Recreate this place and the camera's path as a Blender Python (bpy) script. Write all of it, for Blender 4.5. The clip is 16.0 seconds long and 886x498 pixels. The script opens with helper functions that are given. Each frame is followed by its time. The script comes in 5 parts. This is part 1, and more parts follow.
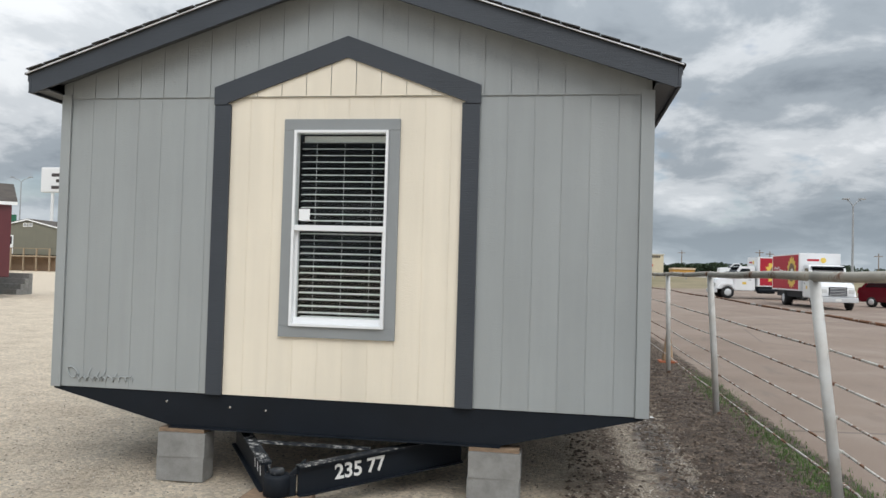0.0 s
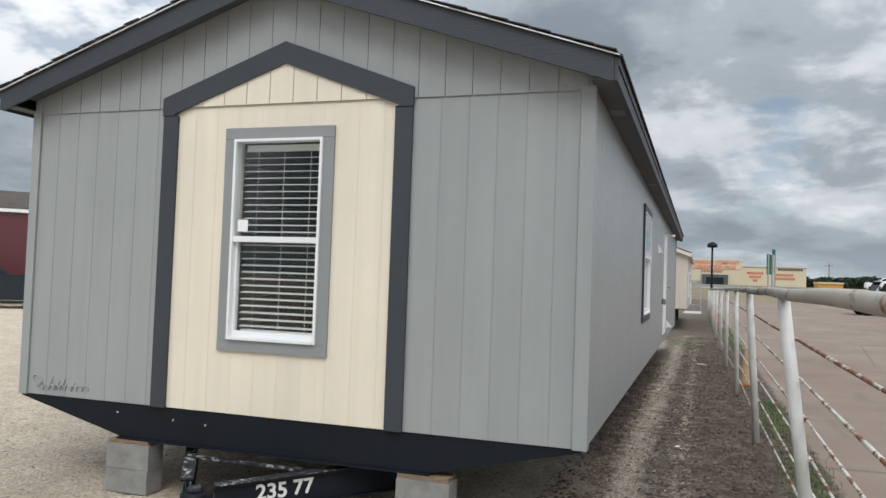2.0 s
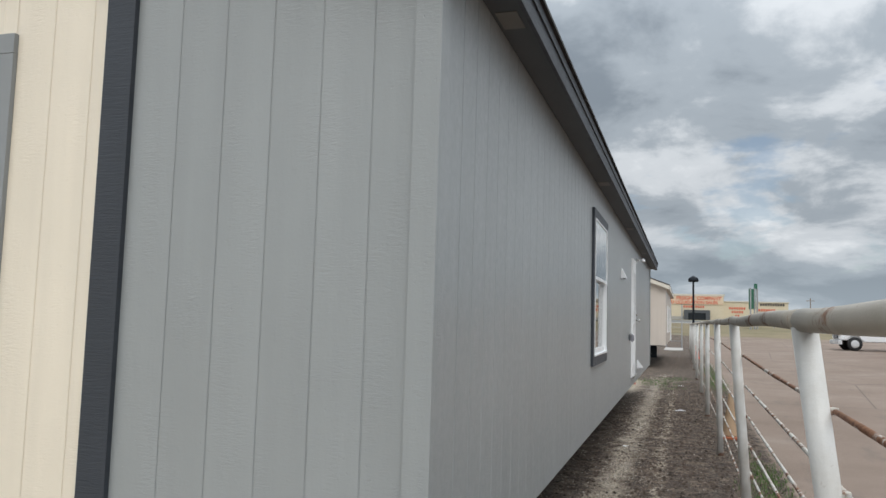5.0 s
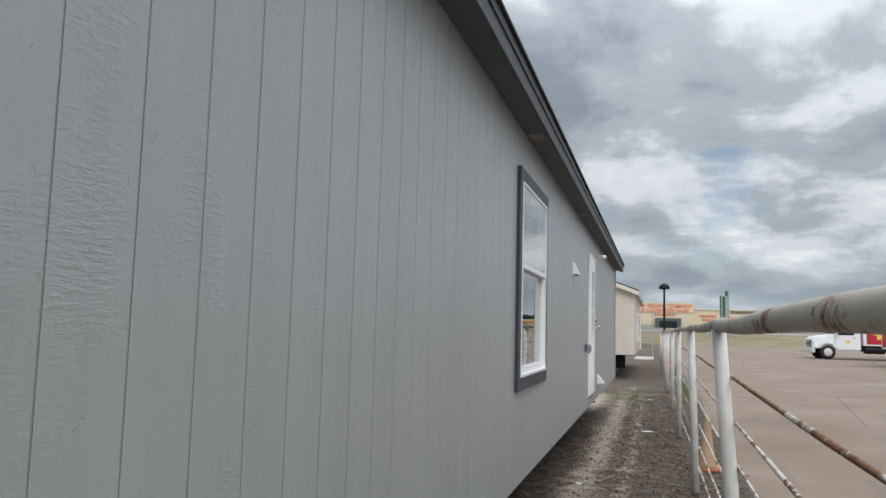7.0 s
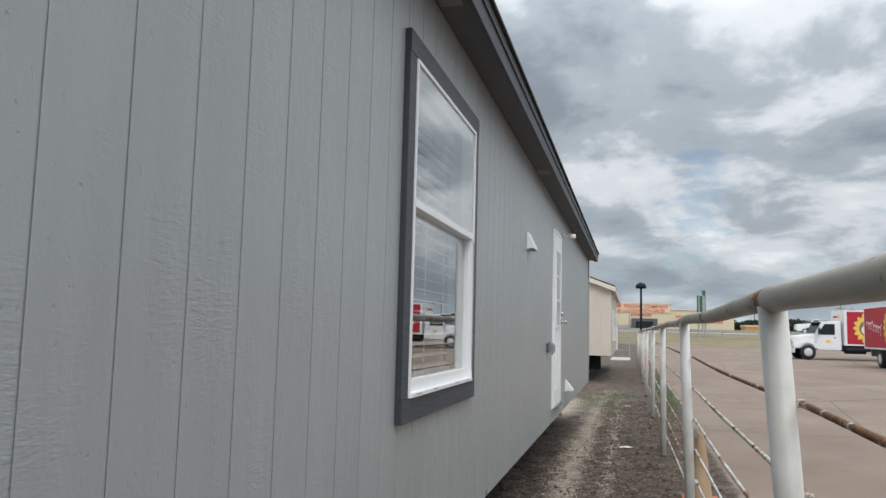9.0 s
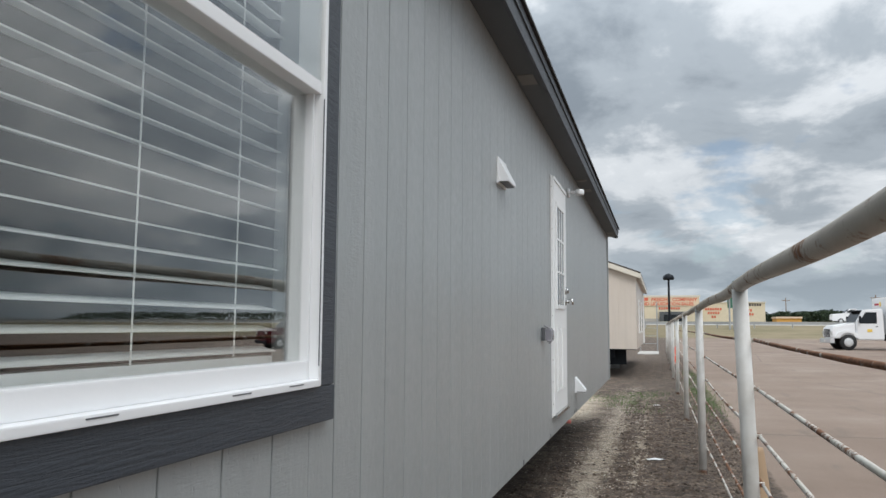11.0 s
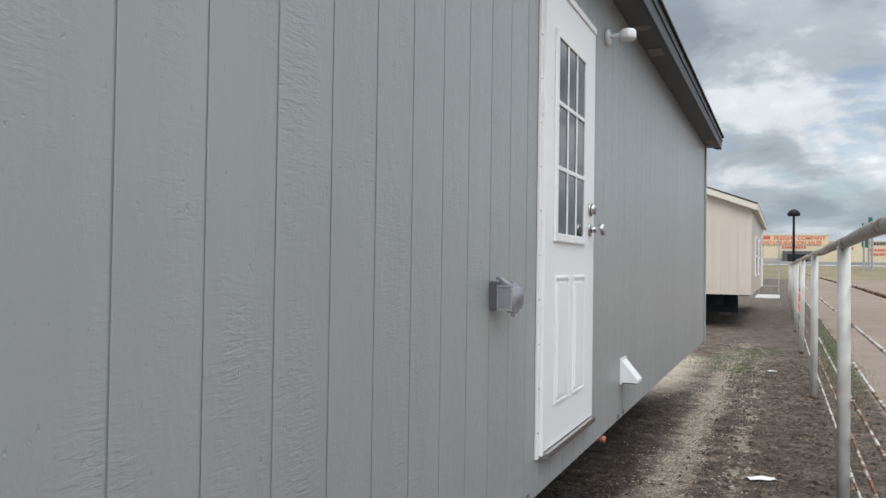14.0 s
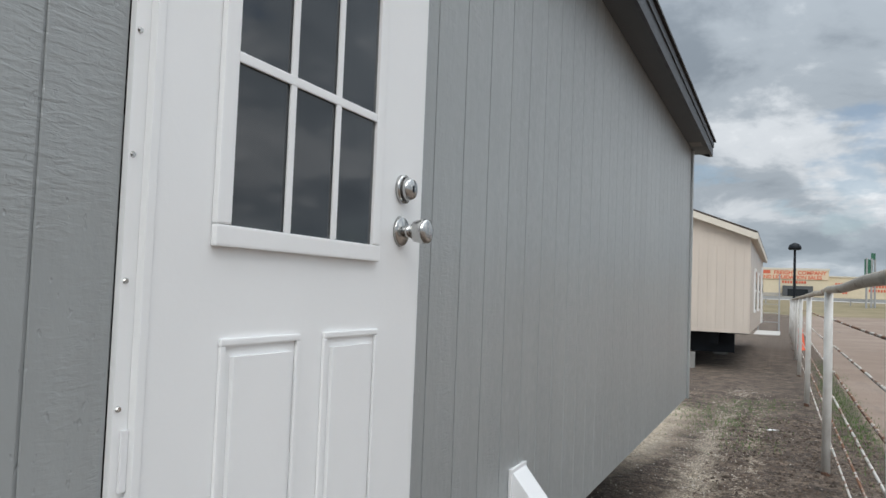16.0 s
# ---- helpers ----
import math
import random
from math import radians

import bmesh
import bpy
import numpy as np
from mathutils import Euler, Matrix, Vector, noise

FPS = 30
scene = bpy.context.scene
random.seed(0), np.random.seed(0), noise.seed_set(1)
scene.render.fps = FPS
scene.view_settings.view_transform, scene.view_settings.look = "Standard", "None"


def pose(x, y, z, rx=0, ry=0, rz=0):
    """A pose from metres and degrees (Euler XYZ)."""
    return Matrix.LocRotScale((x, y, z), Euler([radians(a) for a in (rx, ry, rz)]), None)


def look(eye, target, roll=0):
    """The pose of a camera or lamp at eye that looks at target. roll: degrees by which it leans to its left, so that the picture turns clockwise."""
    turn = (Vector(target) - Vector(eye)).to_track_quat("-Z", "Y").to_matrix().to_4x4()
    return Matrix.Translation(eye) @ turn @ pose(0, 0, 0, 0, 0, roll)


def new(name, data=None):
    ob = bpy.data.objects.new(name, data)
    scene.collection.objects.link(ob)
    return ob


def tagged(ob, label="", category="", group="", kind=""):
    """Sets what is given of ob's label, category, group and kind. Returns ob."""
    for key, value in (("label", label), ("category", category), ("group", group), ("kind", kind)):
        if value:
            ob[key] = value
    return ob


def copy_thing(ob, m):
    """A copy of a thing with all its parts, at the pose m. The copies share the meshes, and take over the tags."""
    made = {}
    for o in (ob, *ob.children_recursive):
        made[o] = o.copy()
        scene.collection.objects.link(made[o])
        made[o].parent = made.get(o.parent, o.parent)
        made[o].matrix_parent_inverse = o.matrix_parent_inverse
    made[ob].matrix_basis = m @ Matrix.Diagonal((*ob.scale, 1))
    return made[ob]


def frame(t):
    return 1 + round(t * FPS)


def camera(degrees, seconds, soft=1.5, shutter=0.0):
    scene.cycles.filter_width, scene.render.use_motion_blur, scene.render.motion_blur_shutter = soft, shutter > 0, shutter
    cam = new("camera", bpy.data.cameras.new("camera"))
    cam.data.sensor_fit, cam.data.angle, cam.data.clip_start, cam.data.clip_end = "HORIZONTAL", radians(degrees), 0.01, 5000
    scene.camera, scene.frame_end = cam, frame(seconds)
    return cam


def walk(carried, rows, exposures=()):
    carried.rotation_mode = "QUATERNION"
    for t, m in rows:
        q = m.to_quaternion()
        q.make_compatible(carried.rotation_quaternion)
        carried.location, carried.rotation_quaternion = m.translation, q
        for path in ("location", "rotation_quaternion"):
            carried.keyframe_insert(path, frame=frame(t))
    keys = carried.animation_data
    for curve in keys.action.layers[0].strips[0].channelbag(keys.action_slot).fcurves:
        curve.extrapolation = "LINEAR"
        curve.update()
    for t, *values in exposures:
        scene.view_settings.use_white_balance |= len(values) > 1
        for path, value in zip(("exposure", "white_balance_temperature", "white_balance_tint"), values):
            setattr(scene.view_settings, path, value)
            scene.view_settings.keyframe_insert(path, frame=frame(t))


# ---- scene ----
cam = camera(59.9, 16.0)
PATH = [
    (0, (0.242, -0.365, 1.733), (-0.07, 1.61, 1.79), 1.6),
    (0.5, (0.688, -0.198, 1.725), (0.253, 1.754, 1.786), 1.6),
    (1, (1.057, -0.03, 1.785), (0.565, 1.908, 1.851), 1.7),
    (1.5, (1.385, 0.107, 1.798), (0.836, 2.028, 1.874), 1.7),
    (2, (1.564, 0.333, 1.788), (0.925, 2.227, 1.866), 2.0),
    (2.5, (1.691, 0.567, 1.789), (0.988, 2.438, 1.872), 2.0),
    (3, (1.726, 0.947, 1.784), (0.989, 2.803, 1.88), 1.9),
    (3.5, (1.679, 1.316, 1.81), (0.969, 3.184, 1.91), 2.0),
    (4, (1.696, 1.804, 1.783), (1.04, 3.69, 1.898), 1.8),
    (4.5, (1.687, 2.368, 1.751), (1.064, 4.263, 1.906), 1.7),
    (7, (1.745, 5.235, 1.738), (1.212, 7.152, 1.939), 1.5),
    (7.5, (1.759, 5.798, 1.733), (1.24, 7.718, 1.938), 1.4),
    (8, (1.727, 6.331, 1.715), (1.222, 8.255, 1.924), 1.4),
    (8.5, (1.681, 6.904, 1.685), (1.192, 8.832, 1.894), 1.5),
    (9, (1.699, 7.51, 1.682), (1.222, 9.441, 1.887), 1.4),
    (9.1, (1.697, 7.584, 1.678), (1.222, 9.516, 1.883), 1.3),
    (11.5, (1.699, 10.282, 1.54), (1.133, 12.191, 1.729), 0.5),
    (12, (1.691, 10.802, 1.525), (1.088, 12.707, 1.607), 0.9),
    (12.5, (1.742, 11.418, 1.574), (1.11, 13.316, 1.583), 0.8),
    (13, (1.738, 11.964, 1.595), (1.045, 13.84, 1.597), 0.6),
    (13.5, (1.757, 12.468, 1.619), (1.033, 14.332, 1.627), 0.8),
    (14, (1.749, 12.967, 1.619), (0.94, 14.795, 1.654), 0.8),
    (14.5, (1.722, 13.458, 1.639), (0.886, 15.274, 1.689), 1.0),
    (15, (1.727, 14.006, 1.656), (0.898, 15.825, 1.721), 1.6),
    (15.5, (1.683, 14.549, 1.66), (0.867, 16.374, 1.741), 1.9),
    (16, (1.697, 15.102, 1.66), (0.887, 16.928, 1.763), 2.2),
]
walk(cam, [(t, look(eye, target, roll)) for t, eye, target, roll in PATH], exposures=[(0.0, -0.06), (2.0, -0.05), (3.0, 0.01), (4.5, -0.08), (7.0, 0.04), (9.2, 0.04), (11.5, 0.09), (12.5, 0.22), (13.5, 0.20), (15.0, 0.11), (16.0, 0.02)])

# ---- world and light ----
SUN_EL, SUN_AZ = 48.0, 161.0      # degrees; azimuth clockwise from +y

world = bpy.data.worlds.new("overcast_sky")
scene.world = world
world.use_nodes = True
wt = world.node_tree
wt.nodes.clear()


def wnode(kind, **kw):
    n = wt.nodes.new(kind)
    for k, v in kw.items():
        n.inputs[k.replace("_", " ")].default_value = v
    return n


def wmath(op, a, b=None, clamp=False):
    n = wt.nodes.new("ShaderNodeMath")
    n.operation, n.use_clamp = op, clamp
    for i, v in enumerate((a, b)):
        if v is None:
            continue
        if isinstance(v, (int, float)):
            n.inputs[i].default_value = v
        else:
            wt.links.new(v, n.inputs[i])
    return n.outputs[0]


sky = wt.nodes.new("ShaderNodeTexSky")
sky.sky_type, sky.sun_disc = "NISHITA", False
sky.sun_elevation, sky.sun_rotation = radians(SUN_EL), radians(SUN_AZ)
coord = wt.nodes.new("ShaderNodeTexCoord")
sep = wt.nodes.new("ShaderNodeSeparateXYZ")
wt.links.new(coord.outputs["Generated"], sep.inputs[0])
up = wmath("MAXIMUM", sep.outputs[2], 0.0)
deep = wmath("ADD", up, 0.30)
flat = wt.nodes.new("ShaderNodeCombineXYZ")
wt.links.new(wmath("DIVIDE", sep.outputs[0], deep), flat.inputs[0])
wt.links.new(wmath("DIVIDE", sep.outputs[1], deep), flat.inputs[1])


def wnoise(scale, detail, rough, shift, warp=0.0):
    mp = wt.nodes.new("ShaderNodeMapping")
    mp.inputs["Location"].default_value = shift
    wt.links.new(flat.outputs[0], mp.inputs[0])
    n = wnode("ShaderNodeTexNoise", Scale=scale, Detail=detail, Roughness=rough, Distortion=warp)
    wt.links.new(mp.outputs[0], n.inputs["Vector"])
    return n.outputs["Fac"]


def wramp(fac, stops):
    r = wt.nodes.new("ShaderNodeValToRGB")
    r.color_ramp.interpolation = "EASE"
    els = r.color_ramp.elements
    while len(els) < len(stops):
        els.new(0.5)
    for e, (p, c) in zip(els, stops):
        e.position, e.color = p, (*c, 1)
    wt.links.new(fac, r.inputs[0])
    return r.outputs[0]


def wmix(fac, a, b, kind="MIX"):
    m = wt.nodes.new("ShaderNodeMix")
    m.data_type, m.blend_type = "RGBA", kind
    for sock, v in ((m.inputs[0], fac), (m.inputs[6], a), (m.inputs[7], b)):
        if isinstance(v, (int, float)):
            sock.default_value = v
        elif isinstance(v, tuple):
            sock.default_value = (*v, 1)
        else:
            wt.links.new(v, sock)
    return m.outputs[2]


big = wnoise(1.25, 2.0, 0.5, (3.1, 1.7, 0.0), 0.3)
mid = wnoise(3.2, 7.0, 0.58, (0.4, 5.2, 2.0), 0.25)
cloud = wmath("ADD", wmath("MULTIPLY", big, 0.56), wmath("MULTIPLY", mid, 0.44))
tone = wramp(cloud, [(0.38, (0.90, 0.93, 0.96)), (0.45, (0.66, 0.70, 0.74)), (0.52, (0.38, 0.43, 0.48)), (0.62, (0.23, 0.27, 0.315))])
gap = wramp(wmath("SUBTRACT", wnoise(2.4, 5.0, 0.6, (7.0, 2.0, 1.0)), wmath("MULTIPLY", cloud, 0.25)), [(0.46, (0, 0, 0)), (0.56, (1, 1, 1))])
blue = wmix(1.0, sky.outputs[0], (0.09, 0.09, 0.09), "MULTIPLY")
low = wramp(up, [(0.0, (1, 1, 1)), (0.14, (0, 0, 0))])
clouded = wmix(gap, tone, wmix(0.6, tone, blue))
hazy = wmix(wmath("MULTIPLY", low, 0.5), clouded, (0.52, 0.61, 0.68))
rise = wmath("ADD", 0.92, wmath("MULTIPLY", wmath("POWER", up, 2.0), 2.6))
bg = wt.nodes.new("ShaderNodeBackground")
wt.links.new(hazy, bg.inputs[0])
wt.links.new(rise, bg.inputs[1])
wout = wt.nodes.new("ShaderNodeOutputWorld")
wt.links.new(bg.outputs[0], wout.inputs[0])

sun = new("sun", bpy.data.lights.new("sun", "SUN"))
sun.data.energy, sun.data.angle, sun.data.color = 1.55, radians(40), (1.0, 0.98, 0.95)
_a, _e = radians(SUN_AZ), radians(SUN_EL)
sun.matrix_world = look((60 * math.sin(_a) * math.cos(_e), 60 * math.cos(_a) * math.cos(_e), 60 * math.sin(_e)), (0, 0, 0))

# ---- mesh helpers ----


def world_of(ob):
    m = ob.matrix_parent_inverse @ ob.matrix_basis
    return world_of(ob.parent) @ m if ob.parent else ob.matrix_basis.copy()


def thing(name, at, label, category, group="", kind=""):
    ob = new(name)
    ob.location = at
    return tagged(ob, label, category, group, kind)


def hang(ob, parent):
    if parent:
        ob.parent = parent
        ob.matrix_parent_inverse = world_of(parent).inverted()
    return ob


def part(name, bm, material, parent=None, label="", smooth=False):
    """One mesh object, its origin at the foot of its middle, under a thing or a part."""
    me = bpy.data.meshes.new(name)
    lo = Vector([min(v.co[i] for v in bm.verts) for i in range(3)])
    hi = Vector([max(v.co[i] for v in bm.verts) for i in range(3)])
    c = Vector(((lo.x + hi.x) / 2, (lo.y + hi.y) / 2, lo.z))
    bmesh.ops.translate(bm, verts=bm.verts, vec=-c)
    bm.to_mesh(me)
    bm.free()
    for p in me.polygons:
        p.use_smooth = smooth
    for mat in (material if isinstance(material, (list, tuple)) else [material]):
        me.materials.append(mat)
    ob = new(name, me)
    ob.location = c
    hang(ob, parent)
    if label:
        ob["label"] = label
    return ob


def solo(name, bm, material, label, category, group="", kind="", smooth=False):
    return tagged(part(name, bm, material, None, "", smooth), label, category, group, kind)


def again(src, at, parent):
    """Another object on the same mesh, its origin at a place."""
    ob = new(src.name.split(".")[0], src.data)
    ob.location = at
    return hang(ob, parent)


def box(x0, x1, y0, y1, z0, z1, bm=None, bevel=0.0):
    bm = bm or bmesh.new()
    made = bmesh.ops.create_cube(bm, size=1.0)["verts"]
    for v in made:
        v.co = Vector((x0 + (v.co.x + 0.5) * (x1 - x0), y0 + (v.co.y + 0.5) * (y1 - y0), z0 + (v.co.z + 0.5) * (z1 - z0)))
    if bevel:
        edges = list({e for v in made for e in v.link_edges})
        bmesh.ops.bevel(bm, geom=edges, offset=bevel, segments=2, affect="EDGES", profile=0.7)
    return bm


def rod(p0, p1, r0, r1=None, seg=12, bm=None, caps=True):
    bm = bm or bmesh.new()
    p0, p1 = Vector(p0), Vector(p1)
    d = p1 - p0
    made = bmesh.ops.create_cone(bm, cap_ends=caps, segments=seg, radius1=r0, radius2=r0 if r1 is None else r1, depth=d.length)["verts"]
    m = Matrix.Translation((p0 + p1) / 2) @ d.to_track_quat("Z", "Y").to_matrix().to_4x4()
    bmesh.ops.transform(bm, matrix=m, verts=made)
    return bm


def tube(points, radii, seg=10, bm=None):
    """A pipe through points, with a radius at each."""
    bm = bm or bmesh.new()
    rings = []
    pts = [Vector(p) for p in points]
    q = last = None
    for i, p in enumerate(pts):
        d = (pts[min(i + 1, len(pts) - 1)] - pts[max(i - 1, 0)]).normalized()
        q = d.to_track_quat("Z", "Y") if q is None else last.rotation_difference(d) @ q
        last = d
        r = radii[i] if isinstance(radii, (list, tuple)) else radii
        rings.append([bm.verts.new(p + q @ Vector((r * math.cos(6.2832 * k / seg), r * math.sin(6.2832 * k / seg), 0))) for k in range(seg)])
    for a, b in zip(rings, rings[1:]):
        for k in range(seg):
            bm.faces.new((a[k], a[(k + 1) % seg], b[(k + 1) % seg], b[k]))
    bm.faces.new(rings[0][::-1])
    bm.faces.new(rings[-1])
    return bm


def prism(poly, axis, a0, a1, bm=None):
    """A plane outline of (u, v) drawn out along an axis: 'y' takes (x, z), 'x' takes (y, z), 'z' takes (x, y)."""
    bm = bm or bmesh.new()

    def at(u, v, a):
        return {"y": (u, a, v), "x": (a, u, v), "z": (u, v, a)}[axis]
    lo = [bm.verts.new(at(u, v, a0)) for u, v in poly]
    hi = [bm.verts.new(at(u, v, a1)) for u, v in poly]
    bm.faces.new(lo)
    bm.faces.new(hi[::-1])
    n = len(poly)
    for i in range(n):
        bm.faces.new((lo[i], hi[i], hi[(i + 1) % n], lo[(i + 1) % n]))
    bmesh.ops.recalc_face_normals(bm, faces=bm.faces)
    return bm


# ---- materials ----


class Mat:
    """A small node builder round one Principled material."""

    def __init__(self, name, rough=0.6, metal=0.0, spec=0.5):
        self.m = bpy.data.materials.new(name)
        self.m.use_nodes = True
        self.t = self.m.node_tree
        self.b = self.t.nodes["Principled BSDF"]
        self.b.inputs["Roughness"].default_value = rough
        self.b.inputs["Metallic"].default_value = metal
        self.b.inputs["Specular IOR Level"].default_value = spec
        self.geo = self.t.nodes.new("ShaderNodeNewGeometry")
        self.info = self.t.nodes.new("ShaderNodeObjectInfo")

    def pos(self, scale=(1, 1, 1), shift=(0, 0, 0)):
        mp = self.t.nodes.new("ShaderNodeMapping")
        mp.inputs["Scale"].default_value, mp.inputs["Location"].default_value = scale, shift
        self.t.links.new(self.geo.outputs["Position"], mp.inputs[0])
        return mp.outputs[0]

    def noise(self, scale, detail=4.0, rough=0.55, stretch=(1, 1, 1), shift=(0, 0, 0), warp=0.0):
        n = self.t.nodes.new("ShaderNodeTexNoise")
        for k, v in (("Scale", scale), ("Detail", detail), ("Roughness", rough), ("Distortion", warp)):
            n.inputs[k].default_value = v
        self.t.links.new(self.pos(stretch, shift), n.inputs["Vector"])
        return n.outputs["Fac"]

    def cells(self, scale, feature="F1", out="Distance", stretch=(1, 1, 1)):
        n = self.t.nodes.new("ShaderNodeTexVoronoi")
        n.feature = feature
        n.inputs["Scale"].default_value = scale
        self.t.links.new(self.pos(stretch), n.inputs["Vector"])
        return n.outputs[out]

    def ramp(self, fac, stops):
        r = self.t.nodes.new("ShaderNodeValToRGB")
        els = r.color_ramp.elements
        while len(els) < len(stops):
            els.new(0.5)
        for e, (p, c) in zip(els, stops):
            e.position = p
            e.color = (*c, 1) if isinstance(c, tuple) else (c, c, c, 1)
        self.t.links.new(fac, r.inputs[0])
        return r.outputs[0]

    def put(self, sock, v):
        if isinstance(v, tuple):
            sock.default_value = (*v, 1) if len(v) == 3 else v
        elif isinstance(v, (int, float)):
            sock.default_value = v
        else:
            self.t.links.new(v, sock)

    def mix(self, fac, a, b, kind="MIX"):
        m = self.t.nodes.new("ShaderNodeMix")
        m.data_type, m.blend_type = "RGBA", kind
        for sock, v in ((m.inputs[0], fac), (m.inputs[6], a), (m.inputs[7], b)):
            self.put(sock, v)
        return m.outputs[2]

    def math(self, op, a, b=0.0, clamp=False):
        n = self.t.nodes.new("ShaderNodeMath")
        n.operation, n.use_clamp = op, clamp
        self.put(n.inputs[0], a)
        self.put(n.inputs[1], b)
        return n.outputs[0]

    def xyz(self):
        s = self.t.nodes.new("ShaderNodeSeparateXYZ")
        self.t.links.new(self.geo.outputs["Position"], s.inputs[0])
        return s.outputs

    def color(self, v):
        self.put(self.b.inputs["Base Color"], v)
        return self

    def rough(self, v):
        self.put(self.b.inputs["Roughness"], v)
        return self

    def bump(self, height, dist=0.002, strength=1.0):
        n = self.t.nodes.new("ShaderNodeBump")
        n.inputs["Distance"].default_value, n.inputs["Strength"].default_value = dist, strength
        self.put(n.inputs["Height"], height)
        self.t.links.new(n.outputs[0], self.b.inputs["Normal"])
        return self


def paint(name, rgb, rough=0.55, vary=0.06, grain=40.0, dist=0.0006, dirt=0.0):
    """Plain paint with slight tone changes, fine relief and a little grime."""
    m = Mat(name, rough)
    dark = tuple(c * (1 - vary) for c in rgb)
    light = tuple(min(1, c * (1 + vary)) for c in rgb)
    c = m.ramp(m.noise(2.3, 5.0), [(0.3, dark), (0.7, light)])
    if dirt:
        c = m.mix(m.ramp(m.noise(9.0, 6.0, 0.7), [(0.55, 0.0), (0.8, dirt)]), c, (0.16, 0.13, 0.10))
    m.color(c).bump(m.noise(grain, 4.0), dist)
    return m.m


def siding(name, rgb):
    """Embossed wood-grain panel siding under exterior paint."""
    m = Mat(name, 0.5, 0.0, 0.75)
    tone = m.ramp(m.noise(0.9, 4.0), [(0.3, tuple(c * 0.955 for c in rgb)), (0.7, tuple(c * 1.04 for c in rgb))])
    streak = m.ramp(m.noise(1.0, 3.0, 0.5, (9, 9, 0.6)), [(0.35, 0.965), (0.65, 1.02)])
    c = m.mix(1.0, tone, streak, "MULTIPLY")
    each = m.ramp(m.info.outputs["Random"], [(0.0, 0.975), (1.0, 1.02)])
    c = m.mix(1.0, c, each, "MULTIPLY")
    ripple = m.noise(1.0, 3.0, 0.58, (27, 27, 120), warp=0.5)
    where = m.ramp(m.noise(1.0, 4.0, 0.65, (5.5, 5.5, 2.2)), [(0.44, 0.08), (0.66, 1.0)])
    pits = m.ramp(m.noise(1.0, 2.0, 0.6, (60, 60, 38), (3, 1, 2)), [(0.24, 0.0), (0.33, 1.0)])
    fine = m.noise(1.0, 3.0, 0.6, (90, 90, 60))
    h = m.math("ADD", m.math("MULTIPLY", ripple, where), m.math("ADD", m.math("MULTIPLY", fine, 0.22), m.math("MULTIPLY", pits, 0.30)))
    c = m.mix(1.0, c, m.ramp(pits, [(0.0, 0.93), (1.0, 1.0)]), "MULTIPLY")
    m.color(c).bump(h, 0.0027, 1.0)
    m.rough(m.ramp(m.noise(30.0, 3.0), [(0.3, 0.29), (0.7, 0.43)]))
    return m.m


def grained(name, rgb):
    """Rough-sawn trim board under dark paint."""
    m = Mat(name, 0.5)
    c = m.ramp(m.noise(1.5, 4.0), [(0.3, tuple(k * 0.9 for k in rgb)), (0.7, tuple(k * 1.1 for k in rgb))])
    lines = m.noise(1.0, 4.0, 0.65, (9, 9, 130), warp=0.5)
    m.color(c).bump(m.math("ADD", lines, m.math("MULTIPLY", m.noise(90.0, 3.0), 0.3)), 0.0028)
    m.rough(m.ramp(lines, [(0.3, 0.42), (0.7, 0.6)]))
    return m.m


M = {}
M["siding_grey"] = siding("grey_siding_paint", (0.318, 0.338, 0.339))
M["siding_cream"] = siding("cream_siding_paint", (0.80, 0.725, 0.595))
M["siding_beige"] = siding("beige_siding_paint", (0.60, 0.535, 0.47))
M["siding_maroon"] = siding("maroon_siding_paint", (0.11, 0.022, 0.028))
M["siding_olive"] = siding("olive_siding_paint", (0.17, 0.165, 0.125))
M["trim_dark"] = grained("charcoal_trim_paint", (0.038, 0.045, 0.056))
M["trim_grey"] = paint("grey_trim_paint", (0.26, 0.275, 0.28), 0.5, 0.05, 60, 0.001)
M["soffit"] = paint("soffit_paint", (0.085, 0.092, 0.10), 0.6)
M["white"] = paint("white_paint", (0.86, 0.87, 0.87), 0.4, 0.02, 90, 0.0003)
M["vinyl"] = paint("white_vinyl", (0.82, 0.83, 0.84), 0.3, 0.015, 120, 0.0002)
M["slat"] = paint("white_blind", (0.86, 0.87, 0.87), 0.5, 0.02)
M["black_steel"] = paint("black_chassis_paint", (0.006, 0.009, 0.014), 0.6, 0.2, 30, 0.001)
M["black_steel"].node_tree.nodes["Principled BSDF"].inputs["Specular IOR Level"].default_value = 0.25
M["grey_light"] = paint("pale_grey_plastic", (0.30, 0.30, 0.32), 0.35, 0.05)
M["grey_plastic"] = paint("grey_plastic", (0.10, 0.105, 0.115), 0.4, 0.05)
# near-black base colour holds the dimness of the unlit rooms
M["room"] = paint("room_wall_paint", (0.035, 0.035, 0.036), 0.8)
M["dark_rubber"] = paint("black_rubber", (0.014, 0.014, 0.015), 0.75, 0.1)
M["dark_glass"] = paint("dark_tinted_glass", (0.012, 0.014, 0.016), 0.05, 0.0, 1, 0.0)
M["concrete_far"] = paint("pale_concrete", (0.42, 0.40, 0.37), 0.85, 0.1, 30, 0.002)
M["orange"] = paint("orange_plastic", (0.75, 0.10, 0.03), 0.5)
M["pink"] = paint("pink_plastic_pipe", (0.55, 0.16, 0.13), 0.5)


